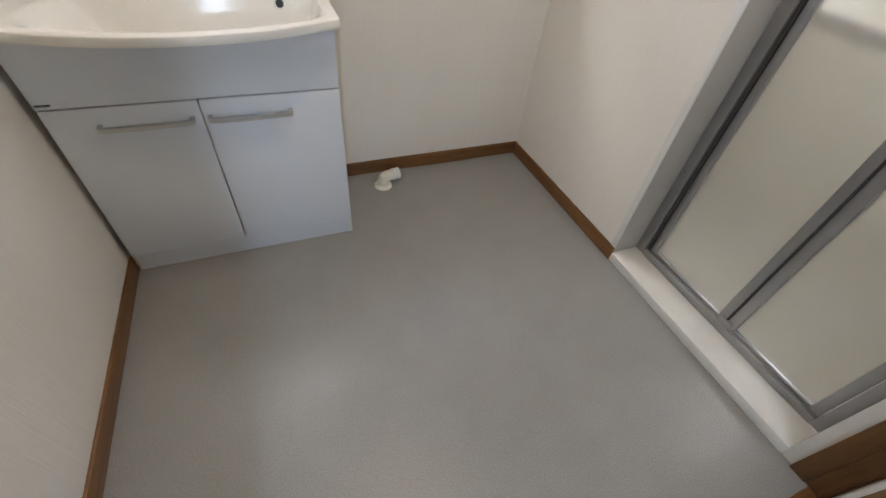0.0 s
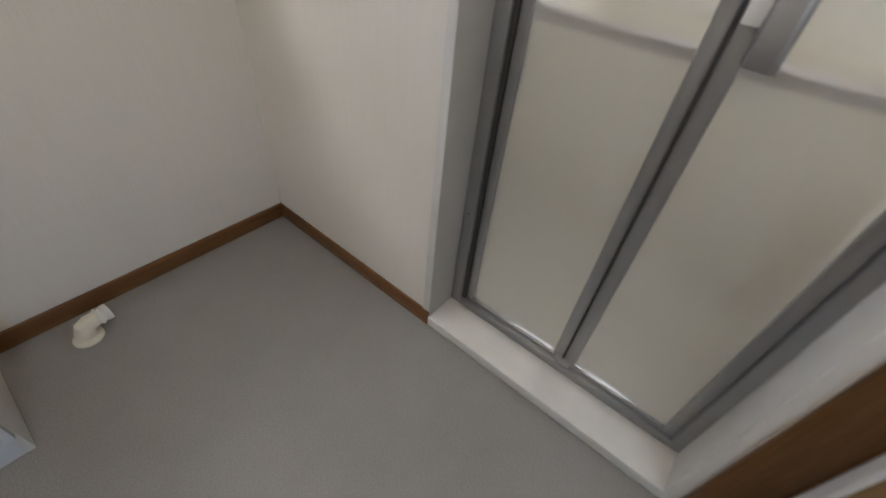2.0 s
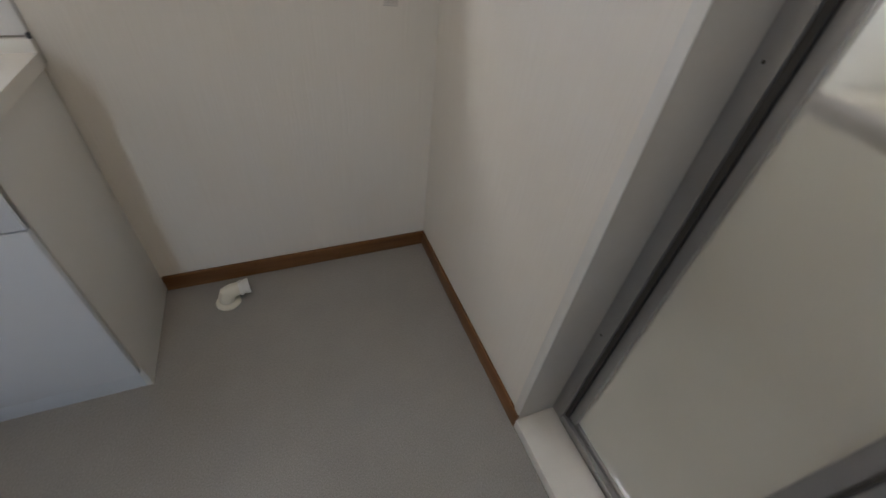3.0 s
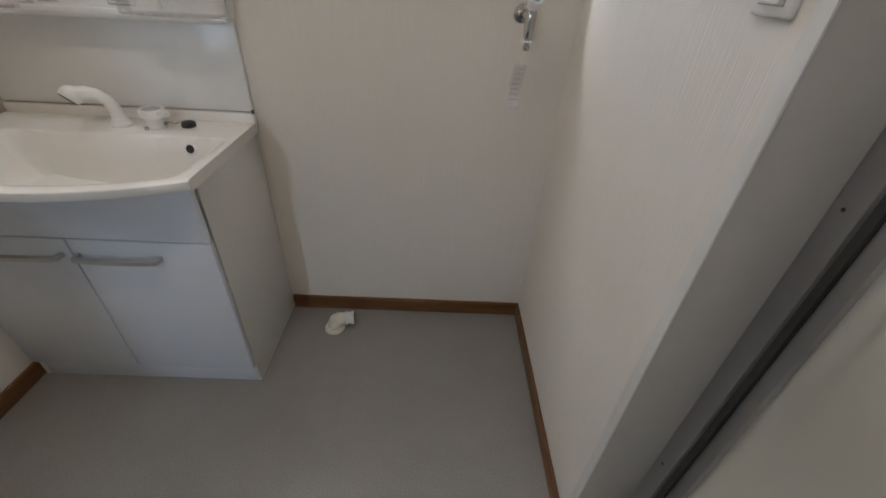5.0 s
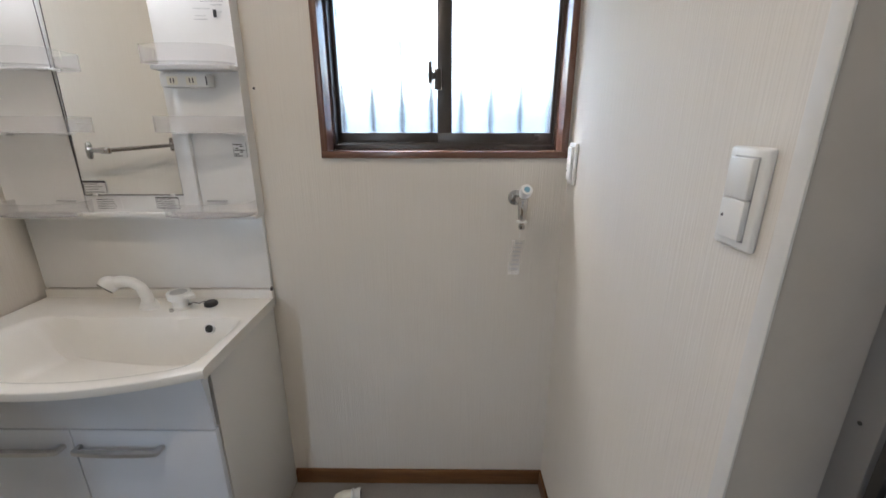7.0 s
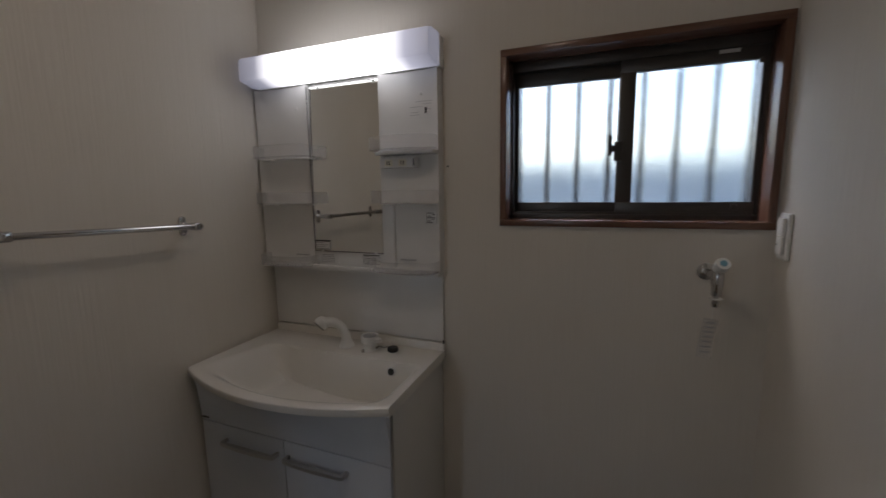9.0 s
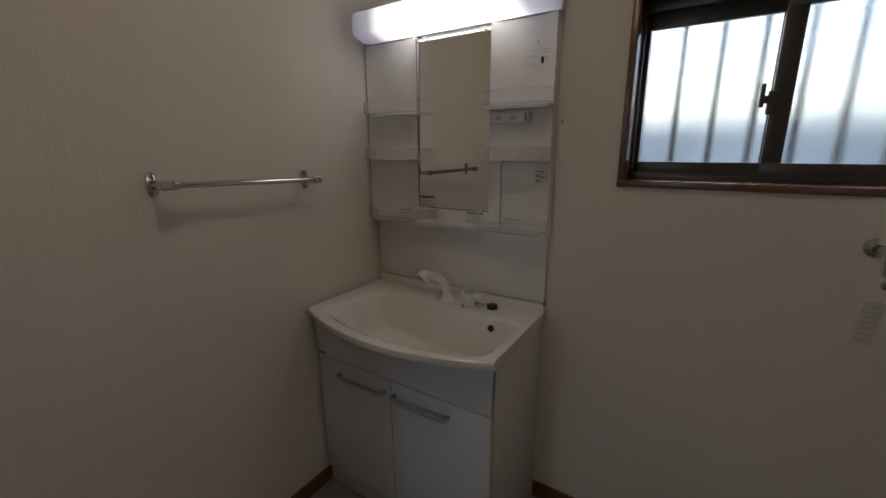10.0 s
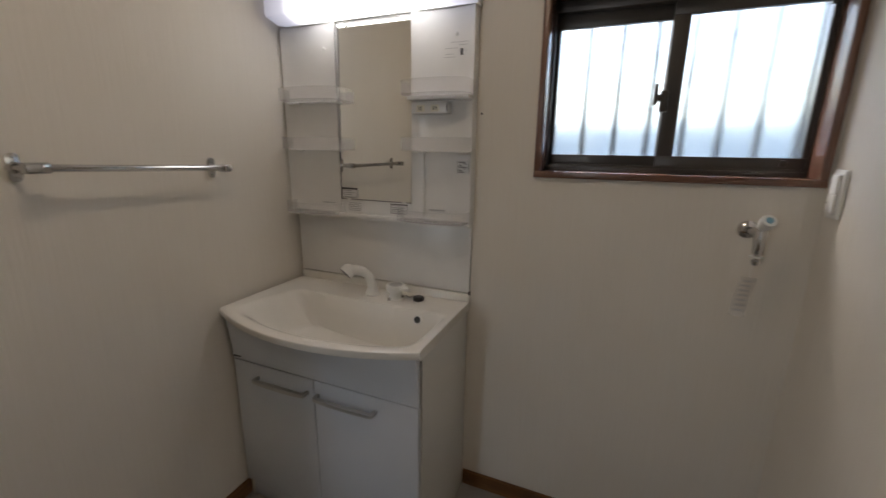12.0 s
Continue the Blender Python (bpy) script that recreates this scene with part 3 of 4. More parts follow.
def build_vanity():
    v = thing("vanity_cabinet", "white two-door vanity unit with a cream moulded basin", "vanity")
    fy = -0.402
    part("side_panel", box((VW - 0.018, fy + 0.017, 0), (VW - 0.002, -0.001, TOP - 0.033), 0.001), WHITE_SIDE, v, "white side panel")
    part("side_panel", box((0.002, fy + 0.017, 0), (0.018, -0.001, TOP - 0.033), 0.001), WHITE_SIDE, v, "white side panel")
    part("bottom_board", box((0.018, fy + 0.03, 0.085), (VW - 0.018, -0.001, 0.1)), WHITE_SIDE, v, "", False)
    part("toe_kick", box((0.004, -0.384, 0.0), (VW - 0.003, -0.368, 0.082), 0.001), DAYLIT_FRONT, v, "white toe board")
    # Dark strip that paints the shade in the gap between doors and apron.
    part("gap_shade_strip", box((0.018, fy + 0.014, 0.585), (VW - 0.018, fy + 0.030, 0.62)), SEAM, v, "", False)
    # apron that swells out under the basin's lip
    n, m = 40, 12
    bm = bmesh.new()
    rows = []
    for j in range(m + 1):
        s = j / m
        z = 0.604 + (TOP - 0.029 - 0.604) * s
        swell = s ** 1.7
        row = []
        for i in range(n + 1):
            x = 0.009 + (VW - 0.012) * i / n
            row.append(bm.verts.new((x, (fy - 0.004) * (1 - swell) + (front_y(x) + 0.012) * swell, z)))
        rows.append(row)
    for j in range(m):
        for i in range(n):
            bm.faces.new((rows[j][i], rows[j][i + 1], rows[j + 1][i + 1], rows[j + 1][i]))
    for i in (0, n):
        back = [bm.verts.new((rows[j][i].co.x, fy + 0.0035, rows[j][i].co.z)) for j in range(m + 1)]
        for j in range(m):
            bm.faces.new((rows[j][i], rows[j + 1][i], back[j + 1], back[j]))
    low = [bm.verts.new((q.co.x, fy + 0.012, 0.604)) for q in rows[0]]
    for i in range(n):
        bm.faces.new((rows[0][i], rows[0][i + 1], low[i + 1], low[i]))
    part("apron", bm, DAYLIT_FRONT, v, "white curved apron below the basin")
    part("badge", box((0.014, fy - 0.008, 0.613), (0.046, fy - 0.004, 0.617), 0.0005), DARK_INK, v, "small dark maker's mark")

    # two doors with bow handles
    split = 0.364
    for x0, x1, h0, h1 in ((0.010, split - 0.002, 0.116, 0.344), (split + 0.002, VW - 0.004, 0.376, 0.604)):
        door = part("door", box((x0, fy - 0.004, 0.086), (x1, fy + 0.012, 0.599), 0.002), DAYLIT_FRONT, v, "white laminate door")
        yf = fy - 0.004
        u = [(h0, yf + 0.001), (h0 + 0.001, yf - 0.024), (h0 + 0.007, yf - 0.030)]
        u += [(h0 + 0.007 + (h1 - h0 - 0.014) * k / 8, yf - 0.030 - 0.004 * math.sin(math.pi * k / 8)) for k in range(1, 8)]
        u += [(h1 - 0.007, yf - 0.030), (h1 - 0.001, yf - 0.024), (h1, yf + 0.001), (h1 - 0.011, yf + 0.001), (h1 - 0.013, yf - 0.021)]
        u += [(h0 + 0.013, yf - 0.021), (h0 + 0.011, yf + 0.001)]
        part("handle", prism(u, 0.543, 0.555, "z", None, 0.0018), HANDLE_GREY, door, "satin grey bow handle")
    build_basin(v)
    # overflow hole in the bowl's back wall
    part("overflow_ring", lathe((0.631, -0.172, 0.768), (0, -1, 0.26), [(0, 0.0165), (0.0075, 0.0165), (0.0095, 0.0145), (0.0088, 0.0115)]), PANEL, v, "pale overflow ring")
    part("overflow_hole", lathe((0.631, -0.1800, 0.7701), (0, -1, 0.26), [(0, 0.0118), (0.001, 0.0118)]), BLACK, v, "dark overflow hole")
    return v


build_vanity()


def build_faucet():
    f = thing("faucet", "white shower-head faucet on the basin's rear deck", "faucet")
    bx, by = 0.402, -0.098
    part("base", lathe((bx, by, TOP - 0.001), (0, 0, 1), [(0, 0.027), (0.008, 0.027), (0.011, 0.024), (0.020, 0.0215), (0.024, 0.020)]), PLASTIC, f, "white base collar")
    neck = [(bx, by, TOP + 0.018), (bx - 0.003, by, TOP + 0.046), (bx - 0.012, by - 0.004, TOP + 0.072), (bx - 0.029, by - 0.013, TOP + 0.090), (bx - 0.050, by - 0.024, TOP + 0.097), (bx - 0.066, by - 0.032, TOP + 0.095)]
    part("neck", rod(neck, 0.0, None, 18, [0.0185, 0.0165, 0.0155, 0.016, 0.018, 0.0195]), PLASTIC, f, "white swept neck")
    end = Vector(neck[-1]) + Vector((-0.014, -0.006, -0.004))
    n = Vector((-0.45, -0.62, -0.64)).normalized()
    part("spray_head", lathe(tuple(end - n * 0.021), tuple(n), [(-0.004, 0.010), (0.000, 0.017), (0.005, 0.0225), (0.013, 0.0265), (0.026, 0.0265), (0.032, 0.0245)]), PLASTIC, f, "white domed spray head")
    part("spray_face", lathe(tuple(end + n * 0.0105), tuple(n), [(0, 0.023), (0.003, 0.023), (0.0045, 0.020)]), FACE_GREY, f, "grey spray face")


def build_mixer():
    f = thing("mixer_tap", "white lever mixer with a grey cap on the deck", "mixer tap")
    mx, my = 0.503, -0.098
    part("body", lathe((mx, my, TOP - 0.001), (0, 0, 1), [(0, 0.027), (0.004, 0.027), (0.006, 0.023), (0.03, 0.023)]), PLASTIC, f, "white body")
    cap = part("cap", lathe((mx, my, TOP + 0.029), (0, 0, 1), [(0, 0.026), (0.004, 0.033), (0.022, 0.034), (0.026, 0.032), (0.024, 0.024)]), PLASTIC, f, "white turning cap")
    part("cap_mark", lathe((mx, my, TOP + 0.0532), (0, 0, 1), [(0, 0.024), (0.0015, 0.0235)]), HANDLE_GREY, cap, "grey cap disc")
    part("lever", prism([(mx + 0.015, my - 0.018), (mx + 0.050, my - 0.028), (mx + 0.060, my - 0.014), (mx + 0.050, my - 0.002), (mx + 0.020, my + 0.014)], TOP + 0.040, TOP + 0.052, "z", None, 0.002), PLASTIC, f, "white lever")
    part("screw_stub", lathe((mx - 0.012, my - 0.030, TOP - 0.002), (0, 0, 1), [(0, 0.006), (0.010, 0.006), (0.012, 0.004)]), CHROME, f, "small chrome stub")


build_faucet()
build_mixer()
pop = thing("drain_plug_pull", "black rubber plug on a short chrome chain", "drain plug")
part("stopper", lathe((0.588, -0.082, TOP - 0.001), (0, 0, 1), [(0, 0.017), (0.003, 0.020), (0.012, 0.020), (0.016, 0.016), (0.017, 0.008)]), BLACK, pop, "black rubber plug")
chain_bm = bmesh.new()
for k in range(9):
    bmesh.ops.create_icosphere(chain_bm, subdivisions=1, radius=0.0028, matrix=Matrix.Translation((0.530 + 0.005 * k, -0.093 + 0.0012 * k, TOP + 0.012 + 0.0025 * math.sin(k))))
part("chain", chain_bm, CHROME, pop, "chrome ball chain")
part("eyelet", lathe((0.527, -0.094, TOP + 0.010), (1, 0.2, 0), [(-0.006, 0.004), (0.0, 0.006), (0.006, 0.004)]), CHROME, pop, "chrome eyelet")


# ---------------- mirror unit above the basin ----------------
def build_mirror_unit():
    u = thing("mirror_cabinet", "white mirror unit with clear shelves above the basin", "mirror cabinet")
    u.location = (0.011, 0, 0)
    yp = -0.048
    mx0, mx1, mz0, mz1 = 0.234, 0.532, 1.150, 1.754
    part("splash_panel", box((-0.009, -0.018, 0.833), (VW - 0.002, -0.001, 1.086), 0.001), PANEL, u, "white splash panel")
    # hollow side columns, slightly dished, and the pieces round the mirror
    for x0, x1 in ((-0.014, mx0 - 0.004), (mx1 + 0.002, VW + 0.002)):
        bm = bmesh.new()
        n = 16
        rows = []
        for k in range(n + 1):
            s = k / n
            x = x0 + (x1 - x0) * s
            dish = 0.014 * (1 - (2 * s - 1) ** 4)
            rows.append([bm.verts.new((x, yp + dish, z)) for z in (1.086, 1.765)] + [bm.verts.new((x, -0.001, z)) for z in (1.765, 1.086)])
        for a, b in zip(rows, rows[1:]):
            for k in range(4):
                bm.faces.new((a[k], a[(k + 1) % 4], b[(k + 1) % 4], b[k]))
        bm.faces.new(rows[0][::-1])
        bm.faces.new(rows[-1])
        part("side_column", bm, PANEL, u, "white dished side panel")
    part("back_board", box((mx0 - 0.004, -0.03, 1.086), (mx1 + 0.002, -0.001, 1.765)), WHITE_SIDE, u, "", False)
    part("lower_band", box((mx0 - 0.003, yp + 0.002, 1.086), (mx1 + 0.001, -0.03, mz0 - 0.003), 0.001), PANEL, u, "white band below the mirror")
    leaning = box((mx0, yp, mz0), (mx1, yp + 0.006, mz1))
    for v in leaning.verts:
        v.co.y += 0.011 * (v.co.z - mz0) / (mz1 - mz0)
    part("mirror", leaning, MIRROR, u, "frameless mirror glass leaning slightly back", False)
    part("mirror_edge", box((mx0 - 0.002, yp - 0.0005, mz0 - 0.003), (mx0, yp + 0.001, mz1)), DARK_INK, u, "dark mirror edge", False)
    part("mirror_edge", box((mx0, yp - 0.001, mz0 - 0.0025), (mx1, yp + 0.006, mz0)), DARK_INK, u, "dark mirror edge", False)
    for x, z in ((mx0 + 0.028, mz1 - 0.004), (mx1 - 0.035, mz1 - 0.004), (mx0 + 0.028, mz0 - 0.004), (mx1 - 0.035, mz0 - 0.004)):
        part("mirror_clip", box((x, yp - 0.005, z - 0.003), (x + 0.012, yp + 0.001, z + 0.006), 0.0015), PLASTIC, u, "small white clip")
    # bottom shelf: white ledge right across, its front slightly bowed
    outline = [(-0.014, -0.02)] + [(-0.014 + (VW + 0.016) * k / 16, -0.064 - 0.016 * math.sin(math.pi * k / 16)) for k in range(17)] + [(VW + 0.002, -0.02)]
    part("bottom_ledge", prism(outline, 1.078, 1.088, "z", None, 0.001), PANEL, u, "white bottom ledge")
    part("ledge_bar", box((0.232, -0.088, 1.089), (0.505, -0.080, 1.102), 0.001), PANEL, u, "bright white ledge bar")
    # slots
    for x in (0.134, 0.598):
        part("slot", box((x, yp + 0.006, 1.127), (x + 0.060, yp + 0.016, 1.131)), GREY_INK, u, "dark narrow slot", False)
    part("right_rib", box((0.574, yp - 0.001, 1.100), (0.580, yp + 0.014, 1.325), 0.001), PANEL, u, "raised white rib")
    # socket box
    sb = part("socket_box", box((0.546, yp - 0.026, 1.450), (0.676, yp + 0.012, 1.484), 0.003), PANEL, u, "white socket box")
    part("socket_hood", box((0.540, yp - 0.046, 1.492), (0.752, yp + 0.01, 1.504), 0.002), PANEL, u, "white ledge over the sockets")
    for x in (0.566, 0.618):
        part("outlet", box((x, yp - 0.0264, 1.4555), (x + 0.029, yp - 0.0258, 1.4765)), OLD_PLASTIC, sb, "cream outlet", False)
    for x in (0.576, 0.584, 0.628, 0.637):
        part("socket_slot", box((x - 0.0015, yp - 0.0270, 1.460), (x + 0.0015, yp - 0.0258, 1.472)), DARK_INK, sb, "", False)
    part("socket_switch", box((0.672, yp - 0.0270, 1.455), (0.675, yp - 0.0258, 1.477)), DARK_INK, sb, "", False)
    for x, z in ((0.176, 1.683), (0.688, 1.690)):
        part("screw_cap", lathe((x, yp + 0.014, z), (0, -1, 0), [(0, 0.006), (0.004, 0.006), (0.006, 0.003)]), PANEL, u, "small screw cap")
    part("corner_pad", box((VW - 0.001, -0.03, 0.829), (VW + 0.004, -0.020, 0.840)), DARK_INK, u, "", False)

    # clear trays with bowed fronts
    def tray(x0, x1, z, depth, lip):
        n = 18
        bm = bmesh.new()
        yb = yp + 0.004
        front = [(x0 + (x1 - x0) * k / n, yb - depth * (0.62 + 0.38 * math.sin(math.pi * k / n) ** 0.6)) for k in range(n + 1)]
        path = [(x0, yb)] + front + [(x1, yb)]
        prism(path, z, z + 0.003, "z", bm)
        cx = (x0 + x1) / 2
        loops = []
        for k, zz in ((0.0, z + 0.0035), (0.0, z + lip), (0.018, z + lip), (0.018, z + 0.0035)):
            loops.append([bm.verts.new((p[0] + (cx - p[0]) * k, p[1] + (yb - p[1]) * k * 1.6, zz)) for p in path])
        for a in range(4):
            q, r = loops[a], loops[(a + 1) % 4]
            for k in range(len(path) - 1):
                bm.faces.new((q[k], q[k + 1], r[k + 1], r[k]))
        bm.faces.new([loops[a][0] for a in range(4)])
        bm.faces.new([loops[a][-1] for a in range(4)])
        part("clear_tray", bm, ACRYLIC, u, "clear acrylic tray", False)

    tray(0.008, 0.262, 1.502, 0.088, 0.044)
    tray(0.008, 0.262, 1.330, 0.088, 0.044)
    tray(0.008, 0.250, 1.094, 0.088, 0.040)
    tray(0.520, 0.752, 1.506, 0.088, 0.044)
    tray(0.520, 0.752, 1.330, 0.088, 0.044)
    tray(0.500, 0.752, 1.094, 0.088, 0.040)
    for x0, x1, z in ((0.010, 0.062, 1.494), (0.010, 0.062, 1.322), (0.545, 0.590, 1.322), (0.700, 0.745, 1.322), (0.200, 0.236, 1.494), (0.200, 0.236, 1.322)):
        part("tray_support", box((x0, yp - 0.012, z), (x1, yp + 0.012, z + 0.007), 0.002), PANEL, u, "white tray support")

    for x0, x1, z in ((0.006, 0.228, 1.499), (0.006, 0.228, 1.327), (0.540, 0.750, 1.327)):
        part("tray_ridge", box((x0, yp - 0.004, z), (x1, yp + 0.012, z + 0.004), 0.001), PANEL, u, "thin white ridge under the tray")
    part("edge_gap", box((-0.0175, yp + 0.006, 1.090), (-0.0145, -0.006, 1.764)), DARK_INK, u, "dark joint along the wall", False)

    # printed labels, unreadable: bars of print on pale paper
    def label(x, z, w, h, y, header, bars, name, border=0.0):
        lb = part("sticker", box((x, y - 0.0008, z), (x + w, y, z + h)), STICKER, u, name, False)
        bm = bmesh.new()
        if header:
            box((x + 0.001, y - 0.0014, z + h - header), (x + w - 0.001, y - 0.0009, z + h - 0.0005), 0, bm)
        rnd = random.Random(int(x * 1000))
        if border:
            for a0, b0, a1, b1 in ((0, 0, w, border), (0, h - border, w, h), (0, border, border, h - border), (w - border, border, w, h - border)):
                box((x + a0, y - 0.0014, z + b0), (x + a1, y - 0.0009, z + b1), 0, bm)
        thin = min(0.0007, h / bars * 0.12)
        for k in range(bars):
            zz = z + (h - header) * (k + 0.5) / bars
            box((x + 0.003, y - 0.0014, zz - thin), (x + w * rnd.uniform(0.6, 0.92), y - 0.0009, zz + thin), 0, bm)
        part("print", bm, DARK_INK if header > 0.005 or bars == 5 else GREY_INK, lb, "", False)

    label(mx0 + 0.004, mz0 + 0.004, 0.068, 0.038, yp - 0.0005, 0.007, 4, "white caution sticker with a dark header", 0.0012)
    label(0.262, 1.104, 0.078, 0.034, yp + 0.0016, 0.0, 5, "white sticker with grey print")
    label(0.446, 1.106, 0.070, 0.036, yp + 0.0016, 0.004, 5, "white sticker with grey print", 0.001)
    square = part("sticker", box((0.705, yp + 0.0008, 1.259), (0.744, yp + 0.0016, 1.302)), STICKER, u, "white square sticker with grey print", False)
    ink = bmesh.new()
    for k, (a, w) in enumerate(((0.002, 0.022), (0.003, 0.013), (0.019, 0.008), (0.003, 0.030), (0.006, 0.009), (0.020, 0.011), (0.003, 0.024))):
        box((0.705 + a, yp + 0.0002, 1.2625 + 0.0054 * k), (0.705 + a + w, yp + 0.0007, 1.2652 + 0.0054 * k), 0, ink)
    for x in (0.705, 0.7432):
        box((x, yp + 0.0002, 1.259), (x + 0.0008, yp + 0.0007, 1.302), 0, ink)
    part("print", ink, DARK_INK, square, "", False)
    faint = bmesh.new()
    for k, (a, w) in enumerate(((0.0, 0.038), (0.004, 0.030), (0.052, 0.026), (0.002, 0.044), (0.050, 0.030), (0.022, 0.062))):
        box((0.650 + a, yp + 0.0040, 1.620 + 0.0085 * k), (0.650 + a + w, yp + 0.0045, 1.6215 + 0.0085 * k), 0, faint)
    part("faint_print", faint, GREY_INK, u, "faint grey print on the panel", False)
    part("sticker_mark", box((0.706, yp + 0.0005, 1.624), (0.715, yp + 0.001, 1.643)), BLACK, u, "small black mark", False)

    # lamp along the top
    lamp = thing("vanity_lamp", "lit white fluorescent lamp along the mirror's top", "lamp")
    lamp.location = (0.013, 0, 0)
    lamp_profile = [(-0.046, 1.766), (-0.046, 1.866), (-0.110, 1.863), (-0.126, 1.858), (-0.134, 1.847), (-0.136, 1.786), (-0.131, 1.778), (-0.076, 1.763)]
    n = 20
    bm = bmesh.new()
    rings = []
    xs = [0.004, 0.010] + [0.010 + 0.743 * k / n for k in range(1, n)] + [0.753, 0.759]
    for k, x in enumerate(xs):
        inset = 0.97 if k in (0, len(xs) - 1) else 1.0
        cy, cz = -0.05, 1.815
        rings.append([bm.verts.new((x, cy + (y - cy) * inset, cz + (z - cz) * inset)) for y, z in lamp_profile])
    for a, b in zip(rings, rings[1:]):
        for k in range(len(lamp_profile)):
            j = (k + 1) % len(lamp_profile)
            bm.faces.new((a[k], a[j], b[j], b[k]))
    bm.faces.new(rings[0][::-1])
    bm.faces.new(rings[-1])
    part("diffuser", bm, TUBE, lamp, "glowing white diffuser")
    part("lamp_base", box((0.006, -0.046, 1.766), (VW + 0.008, -0.001, 1.862), 0.002), PANEL, lamp, "white lamp base")


build_mirror_unit()


# ---------------- small fittings ----------------
def build_towel_rail():
    t = thing("towel_rail", "chrome towel rail on two brackets on the wallpaper", "towel rail")
    t.location = (WEST, 0, 0)
    ya, yb = -0.866, -0.390
    rail = bmesh.new()
    rod([(0.066, ya + 0.01, 1.285), (0.066, yb + 0.020, 1.268)], 0.0085, rail, 18)
    part("rail", rail, CHROME, t)
    for y, za in ((ya, 1.285), (yb, 1.269)):
        b = part("bracket", lathe((0.0, y, za), (1, 0, 0), [(0, 0.014), (0.006, 0.014), (0.012, 0.009), (0.052, 0.009)]), CHROME, t)
        part("wall_plate", prism([(y + 0.012 * math.cos(a) , za + (0.020 if math.sin(a) > 0 else -0.020) + 0.012 * math.sin(a)) for a in [k * math.tau / 20 for k in range(20)]], 0.0, 0.007, "x", None, 0.0015), CHROME, t)
        s = 1 if y == ya else -1
        part("end_block", box((0.050, y - 0.012, za - 0.012), (0.081, y + (0.034 if s > 0 else 0.012), za + 0.012), 0.005, None, 3), CHROME, t)
        for dz in (-0.024, 0.024):
            part("screw", lathe((0.0065, y, za + dz), (1, 0, 0), [(0, 0.004), (0.002, 0.004), (0.003, 0.002)]), CHROME, b)


build_towel_rail()


def build_tap():
    t = thing("washing_machine_tap", "chrome wall tap with a white knob and hanging tag", "tap")
    tx, tz = 1.557, 1.134
    part("flange", lathe((tx - 0.004, -0.001, tz), (0, -1, 0), [(0, 0.024), (0.004, 0.024), (0.010, 0.018), (0.013, 0.011)]), CHROME, t)
    part("inlet", rod([(tx - 0.004, -0.01, tz), (tx, -0.06, tz + 0.002), (tx + 0.003, -0.088, tz + 0.003)], 0.0105), CHROME, t)
    part("valve_body", lathe((tx + 0.003, -0.090, tz - 0.050), (0, 0, 1), [(0, 0.0095), (0.004, 0.012), (0.02, 0.0125), (0.034, 0.0145), (0.062, 0.0145), (0.070, 0.010), (0.078, 0.010)]), CHROME, t)
    part("spout", lathe((tx + 0.003, -0.090, tz - 0.078), (0, 0, 1), [(0, 0.008), (0.004, 0.0095), (0.012, 0.0095), (0.014, 0.007), (0.030, 0.007)]), CHROME, t)
    part("collar", lathe((tx + 0.003, -0.090, tz - 0.058), (0, 0, 1), [(0, 0.012), (0.001, 0.0165), (0.003, 0.0165), (0.004, 0.012)]), PLASTIC, t, "thin white ring")
    d = Vector((0.10, -0.80, 0.60)).normalized()
    k = part("knob", lathe((tx + 0.004, -0.092, tz + 0.024), tuple(d), [(-0.008, 0.0115), (0.002, 0.0145), (0.014, 0.0170), (0.028, 0.0175), (0.033, 0.0158)], None, 24), PLASTIC, t, "white faceted knob")
    part("knob_cap", lathe(tuple(Vector((tx + 0.004, -0.092, tz + 0.024)) + d * 0.033), tuple(d), [(0, 0.0086), (0.0015, 0.0082)]), BLUE, k, "pale blue cap")
    # paper tag curled on its string
    bm = bmesh.new()
    n = 10
    rows = []
    for j in range(n + 1):
        s = j / n
        z = 1.018 - 0.112 * s
        y = -0.072 + 0.010 * math.sin(s * 3.0)
        x = tx - 0.012 * s
        rows.append([bm.verts.new((x - 0.016, y + 0.004, z)), bm.verts.new((x + 0.018, y - 0.006, z)), bm.verts.new((x + 0.018, y - 0.0055, z)), bm.verts.new((x - 0.016, y + 0.0045, z))])
    for a, b in zip(rows, rows[1:]):
        for q in range(4):
            bm.faces.new((a[q], a[(q + 1) % 4], b[(q + 1) % 4], b[q]))
    bm.faces.new(rows[0][::-1])
    bm.faces.new(rows[-1])
    tag = part("paper_tag", bm, TAG_FILM, t, "clear plastic tag with grey print", False)
    ink = bmesh.new()
    for j in range(7):
        s = (j + 0.8) / 8
        z = 1.018 - 0.112 * s
        y = -0.072 + 0.010 * math.sin(s * 3.0) - 0.0015
        x = tx - 0.012 * s
        box((x - 0.010, y - 0.003, z - 0.0022), (x + 0.012, y - 0.0024, z + 0.0022), 0, ink)
    part("tag_print", ink, GREY_INK, tag, "grey print", False)
    part("tag_string", rod([(tx + 0.002, -0.090, tz - 0.066), (tx + 0.001, -0.080, 1.04), (tx, -0.074, 1.014)], 0.0008, None, 6), PLASTIC, t)


build_tap()


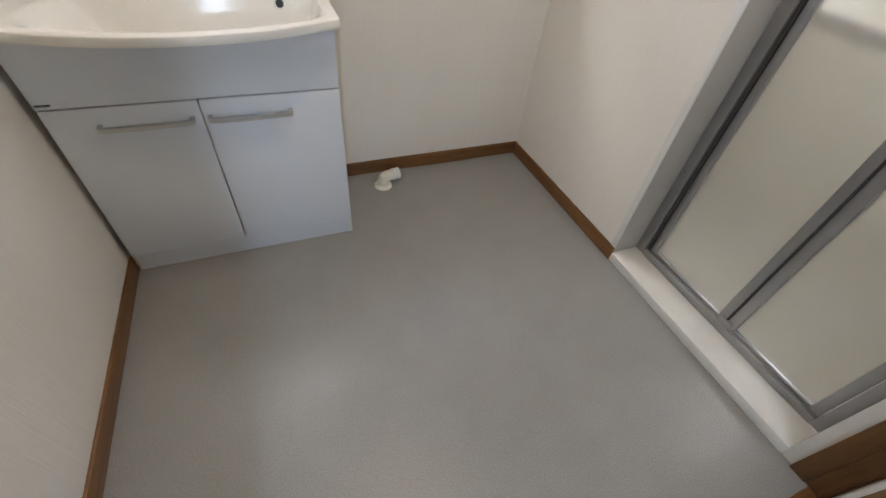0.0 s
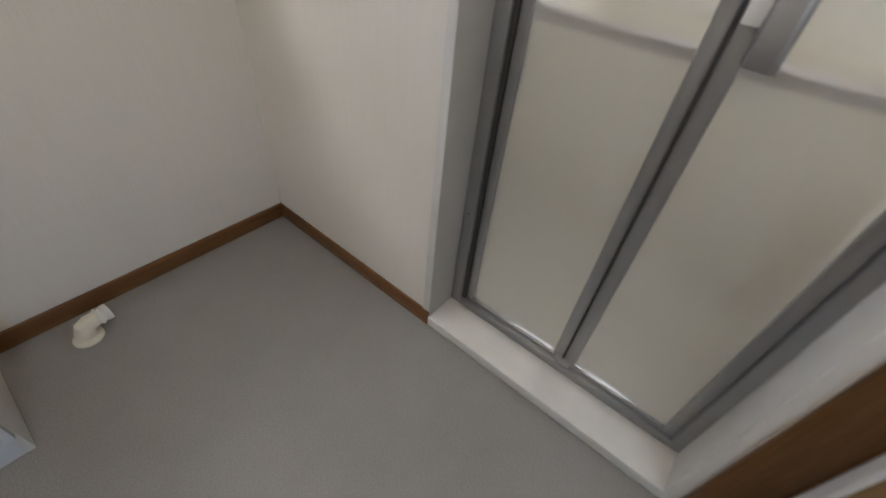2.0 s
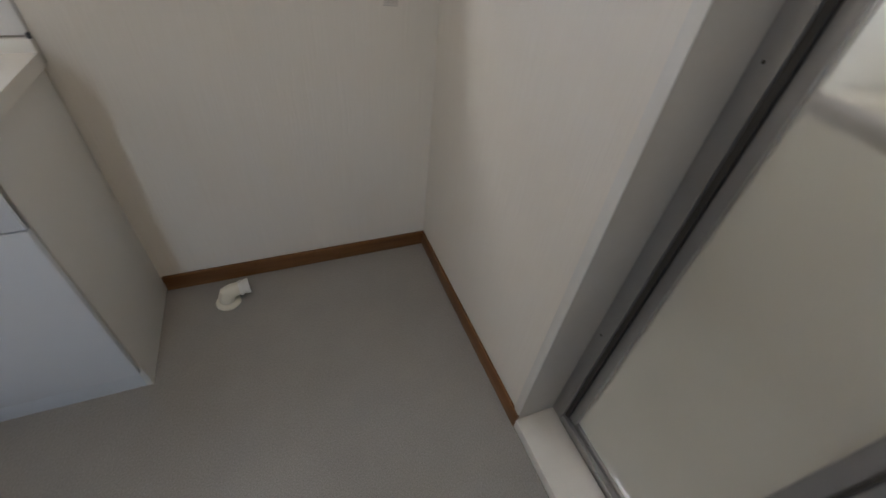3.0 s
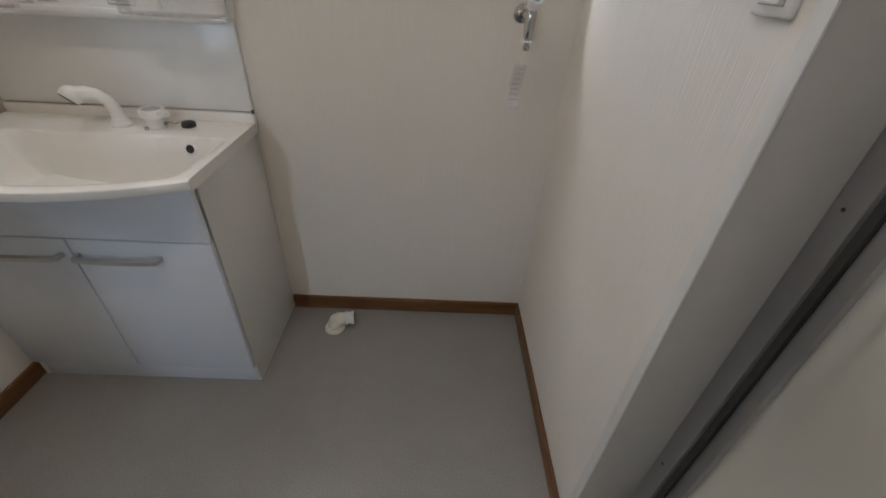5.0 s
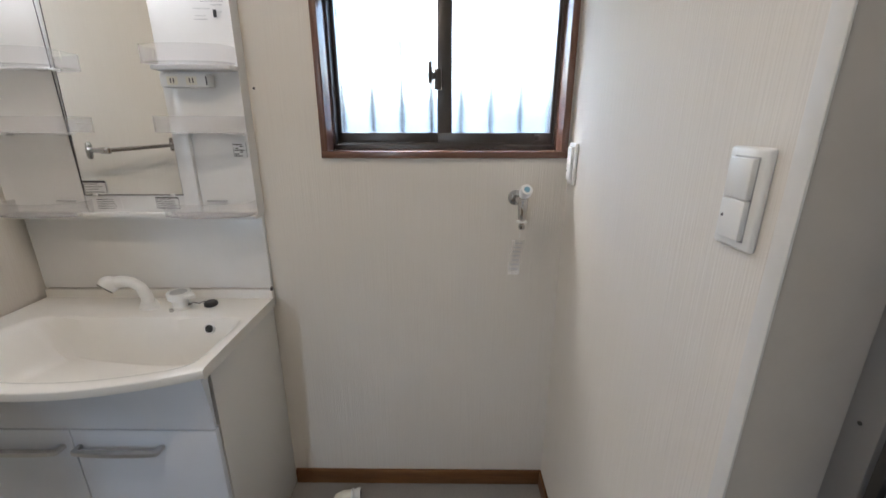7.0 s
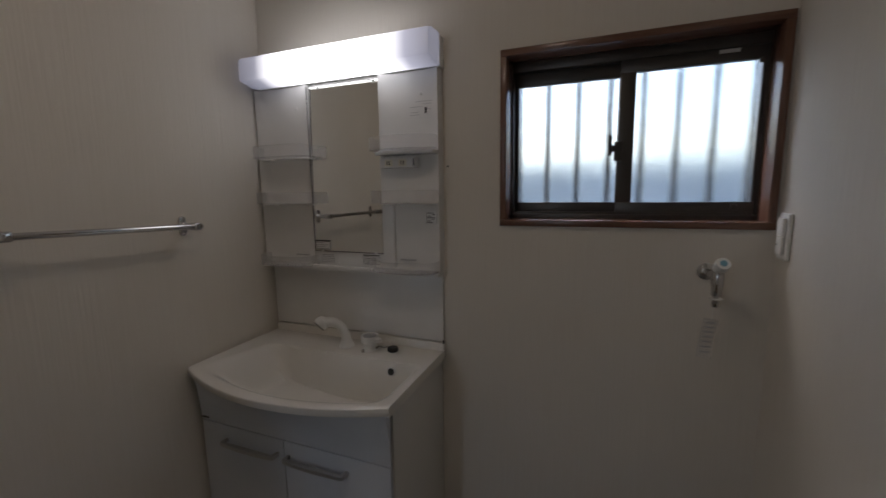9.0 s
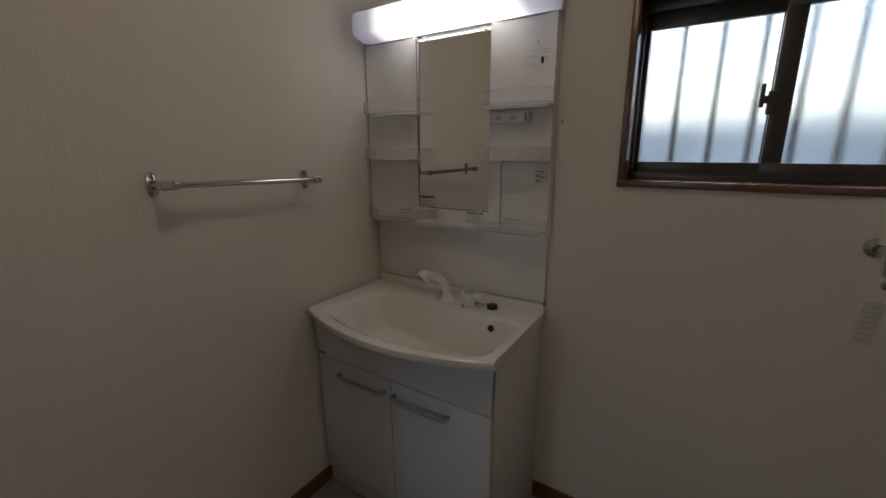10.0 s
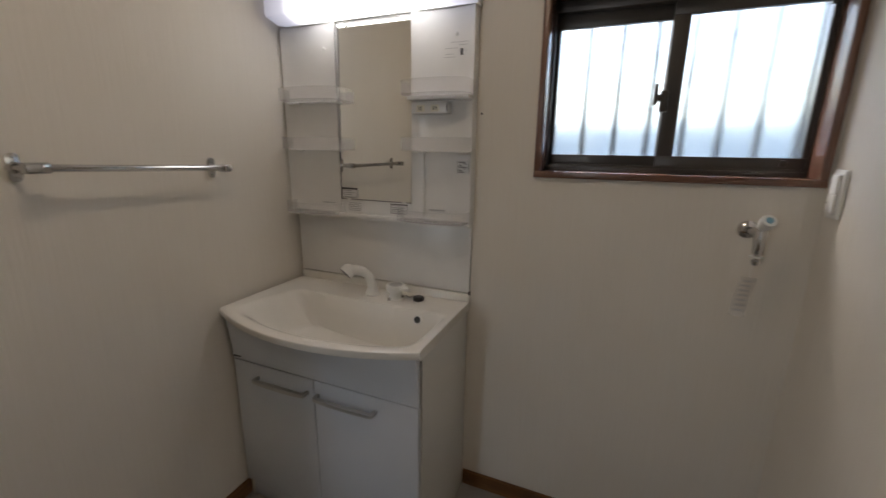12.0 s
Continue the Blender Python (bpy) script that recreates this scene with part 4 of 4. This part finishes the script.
def switch_plate(name, y0, y1, z0, z1, label, keys):
    s = thing(name, label, "switch")
    x = W
    cy = (y0 + y1) / 2
    part("plate", box((x - 0.010, y0, z0), (x - 0.0002, y1, z1), 0.0045, None, 3), PLASTIC, s, "white plate")
    w = (y1 - y0) * 0.60
    part("recess", box((x - 0.0106, cy - w / 2 - 0.001, z0 + 0.011), (x - 0.0098, cy + w / 2 + 0.001, z1 - 0.011)), GREY_INK, s, "", False)
    h = (z1 - z0 - 0.024) / keys
    for k in range(keys):
        a = z0 + 0.012 + k * h
        key = part("rocker", box((x - 0.0175, cy - w / 2, a + 0.0006), (x - 0.010, cy + w / 2, a + h - 0.0006), 0.0018), PLASTIC, s, "white rocker")
        if k == 0:
            part("mark", lathe((x - 0.0174, cy + w * 0.34, a + h * 0.55), (-1, 0, 0), [(0, 0.0022), (0.0006, 0.002)]), DARK_INK, key, "small dark dot")


switch_plate("wall_switch", -0.791, -0.724, 1.206, 1.330, "white double rocker switch on the wallpaper", 2)
switch_plate("wall_switch", -0.088, -0.030, 1.184, 1.302, "narrow white switch beside the window casing", 2)


def build_drain():
    d = thing("floor_drain_elbow", "cream plastic washing-machine drain elbow on the floor", "drain")
    x, y = 0.948, -0.122
    part("floor_flange", lathe((x, y, 0), (0, 0, 1), [(0, 0.040), (0.006, 0.040), (0.010, 0.034), (0.014, 0.029)]), OLD_PLASTIC, d, "cream floor flange")
    pts = [(x, y, 0.010), (x, y, 0.028), (x + 0.006, y + 0.001, 0.042), (x + 0.022, y + 0.004, 0.050), (x + 0.048, y + 0.008, 0.051)]
    part("elbow", rod(pts, 0.024, None, 20, [0.026, 0.026, 0.027, 0.025, 0.022]), OLD_PLASTIC, d, "cream bent pipe")
    e = part("collar", lathe((x + 0.044, y + 0.0075, 0.051), (1, 0.15, 0), [(0, 0.024), (0.003, 0.027), (0.010, 0.027), (0.012, 0.023), (0.018, 0.023), (0.020, 0.026), (0.034, 0.026)]), PLASTIC, d, "white ribbed collar")
    part("mouth", lathe((x + 0.0778, y + 0.0126, 0.051), (1, 0.15, 0), [(0, 0.021), (0.001, 0.0205)]), BLACK, e, "dark pipe mouth")
    part("clip", rod([(x + 0.050, y + 0.008, 0.076), (x + 0.052, y + 0.006, 0.090)], 0.0018, None, 6), CHROME, d, "small wire clip")


build_drain()


def build_ceiling_lamp():
    c = thing("ceiling_lamp", "small round warm ceiling lamp above the room", "lamp")
    x, y = CEILING_LAMP
    part("base", lathe((x, y, H), (0, 0, -1), [(0, 0.075), (0.02, 0.075), (0.03, 0.066)]), PLASTIC, c, "white round base")
    part("bulb", lathe((x, y, H - 0.03), (0, 0, -1), [(0, 0.062), (0.012, 0.060), (0.018, 0.05)]), BULB, c, "lit frosted cover")


build_ceiling_lamp()

screw = thing("wall_screw", "small dark screw in the wallpaper beside the cabinet", "screw")
part("head", lathe((0.779, -0.0005, 1.452), (0, -1, 0), [(0, 0.0035), (0.0015, 0.0035), (0.0025, 0.002)]), DARK_INK, screw)
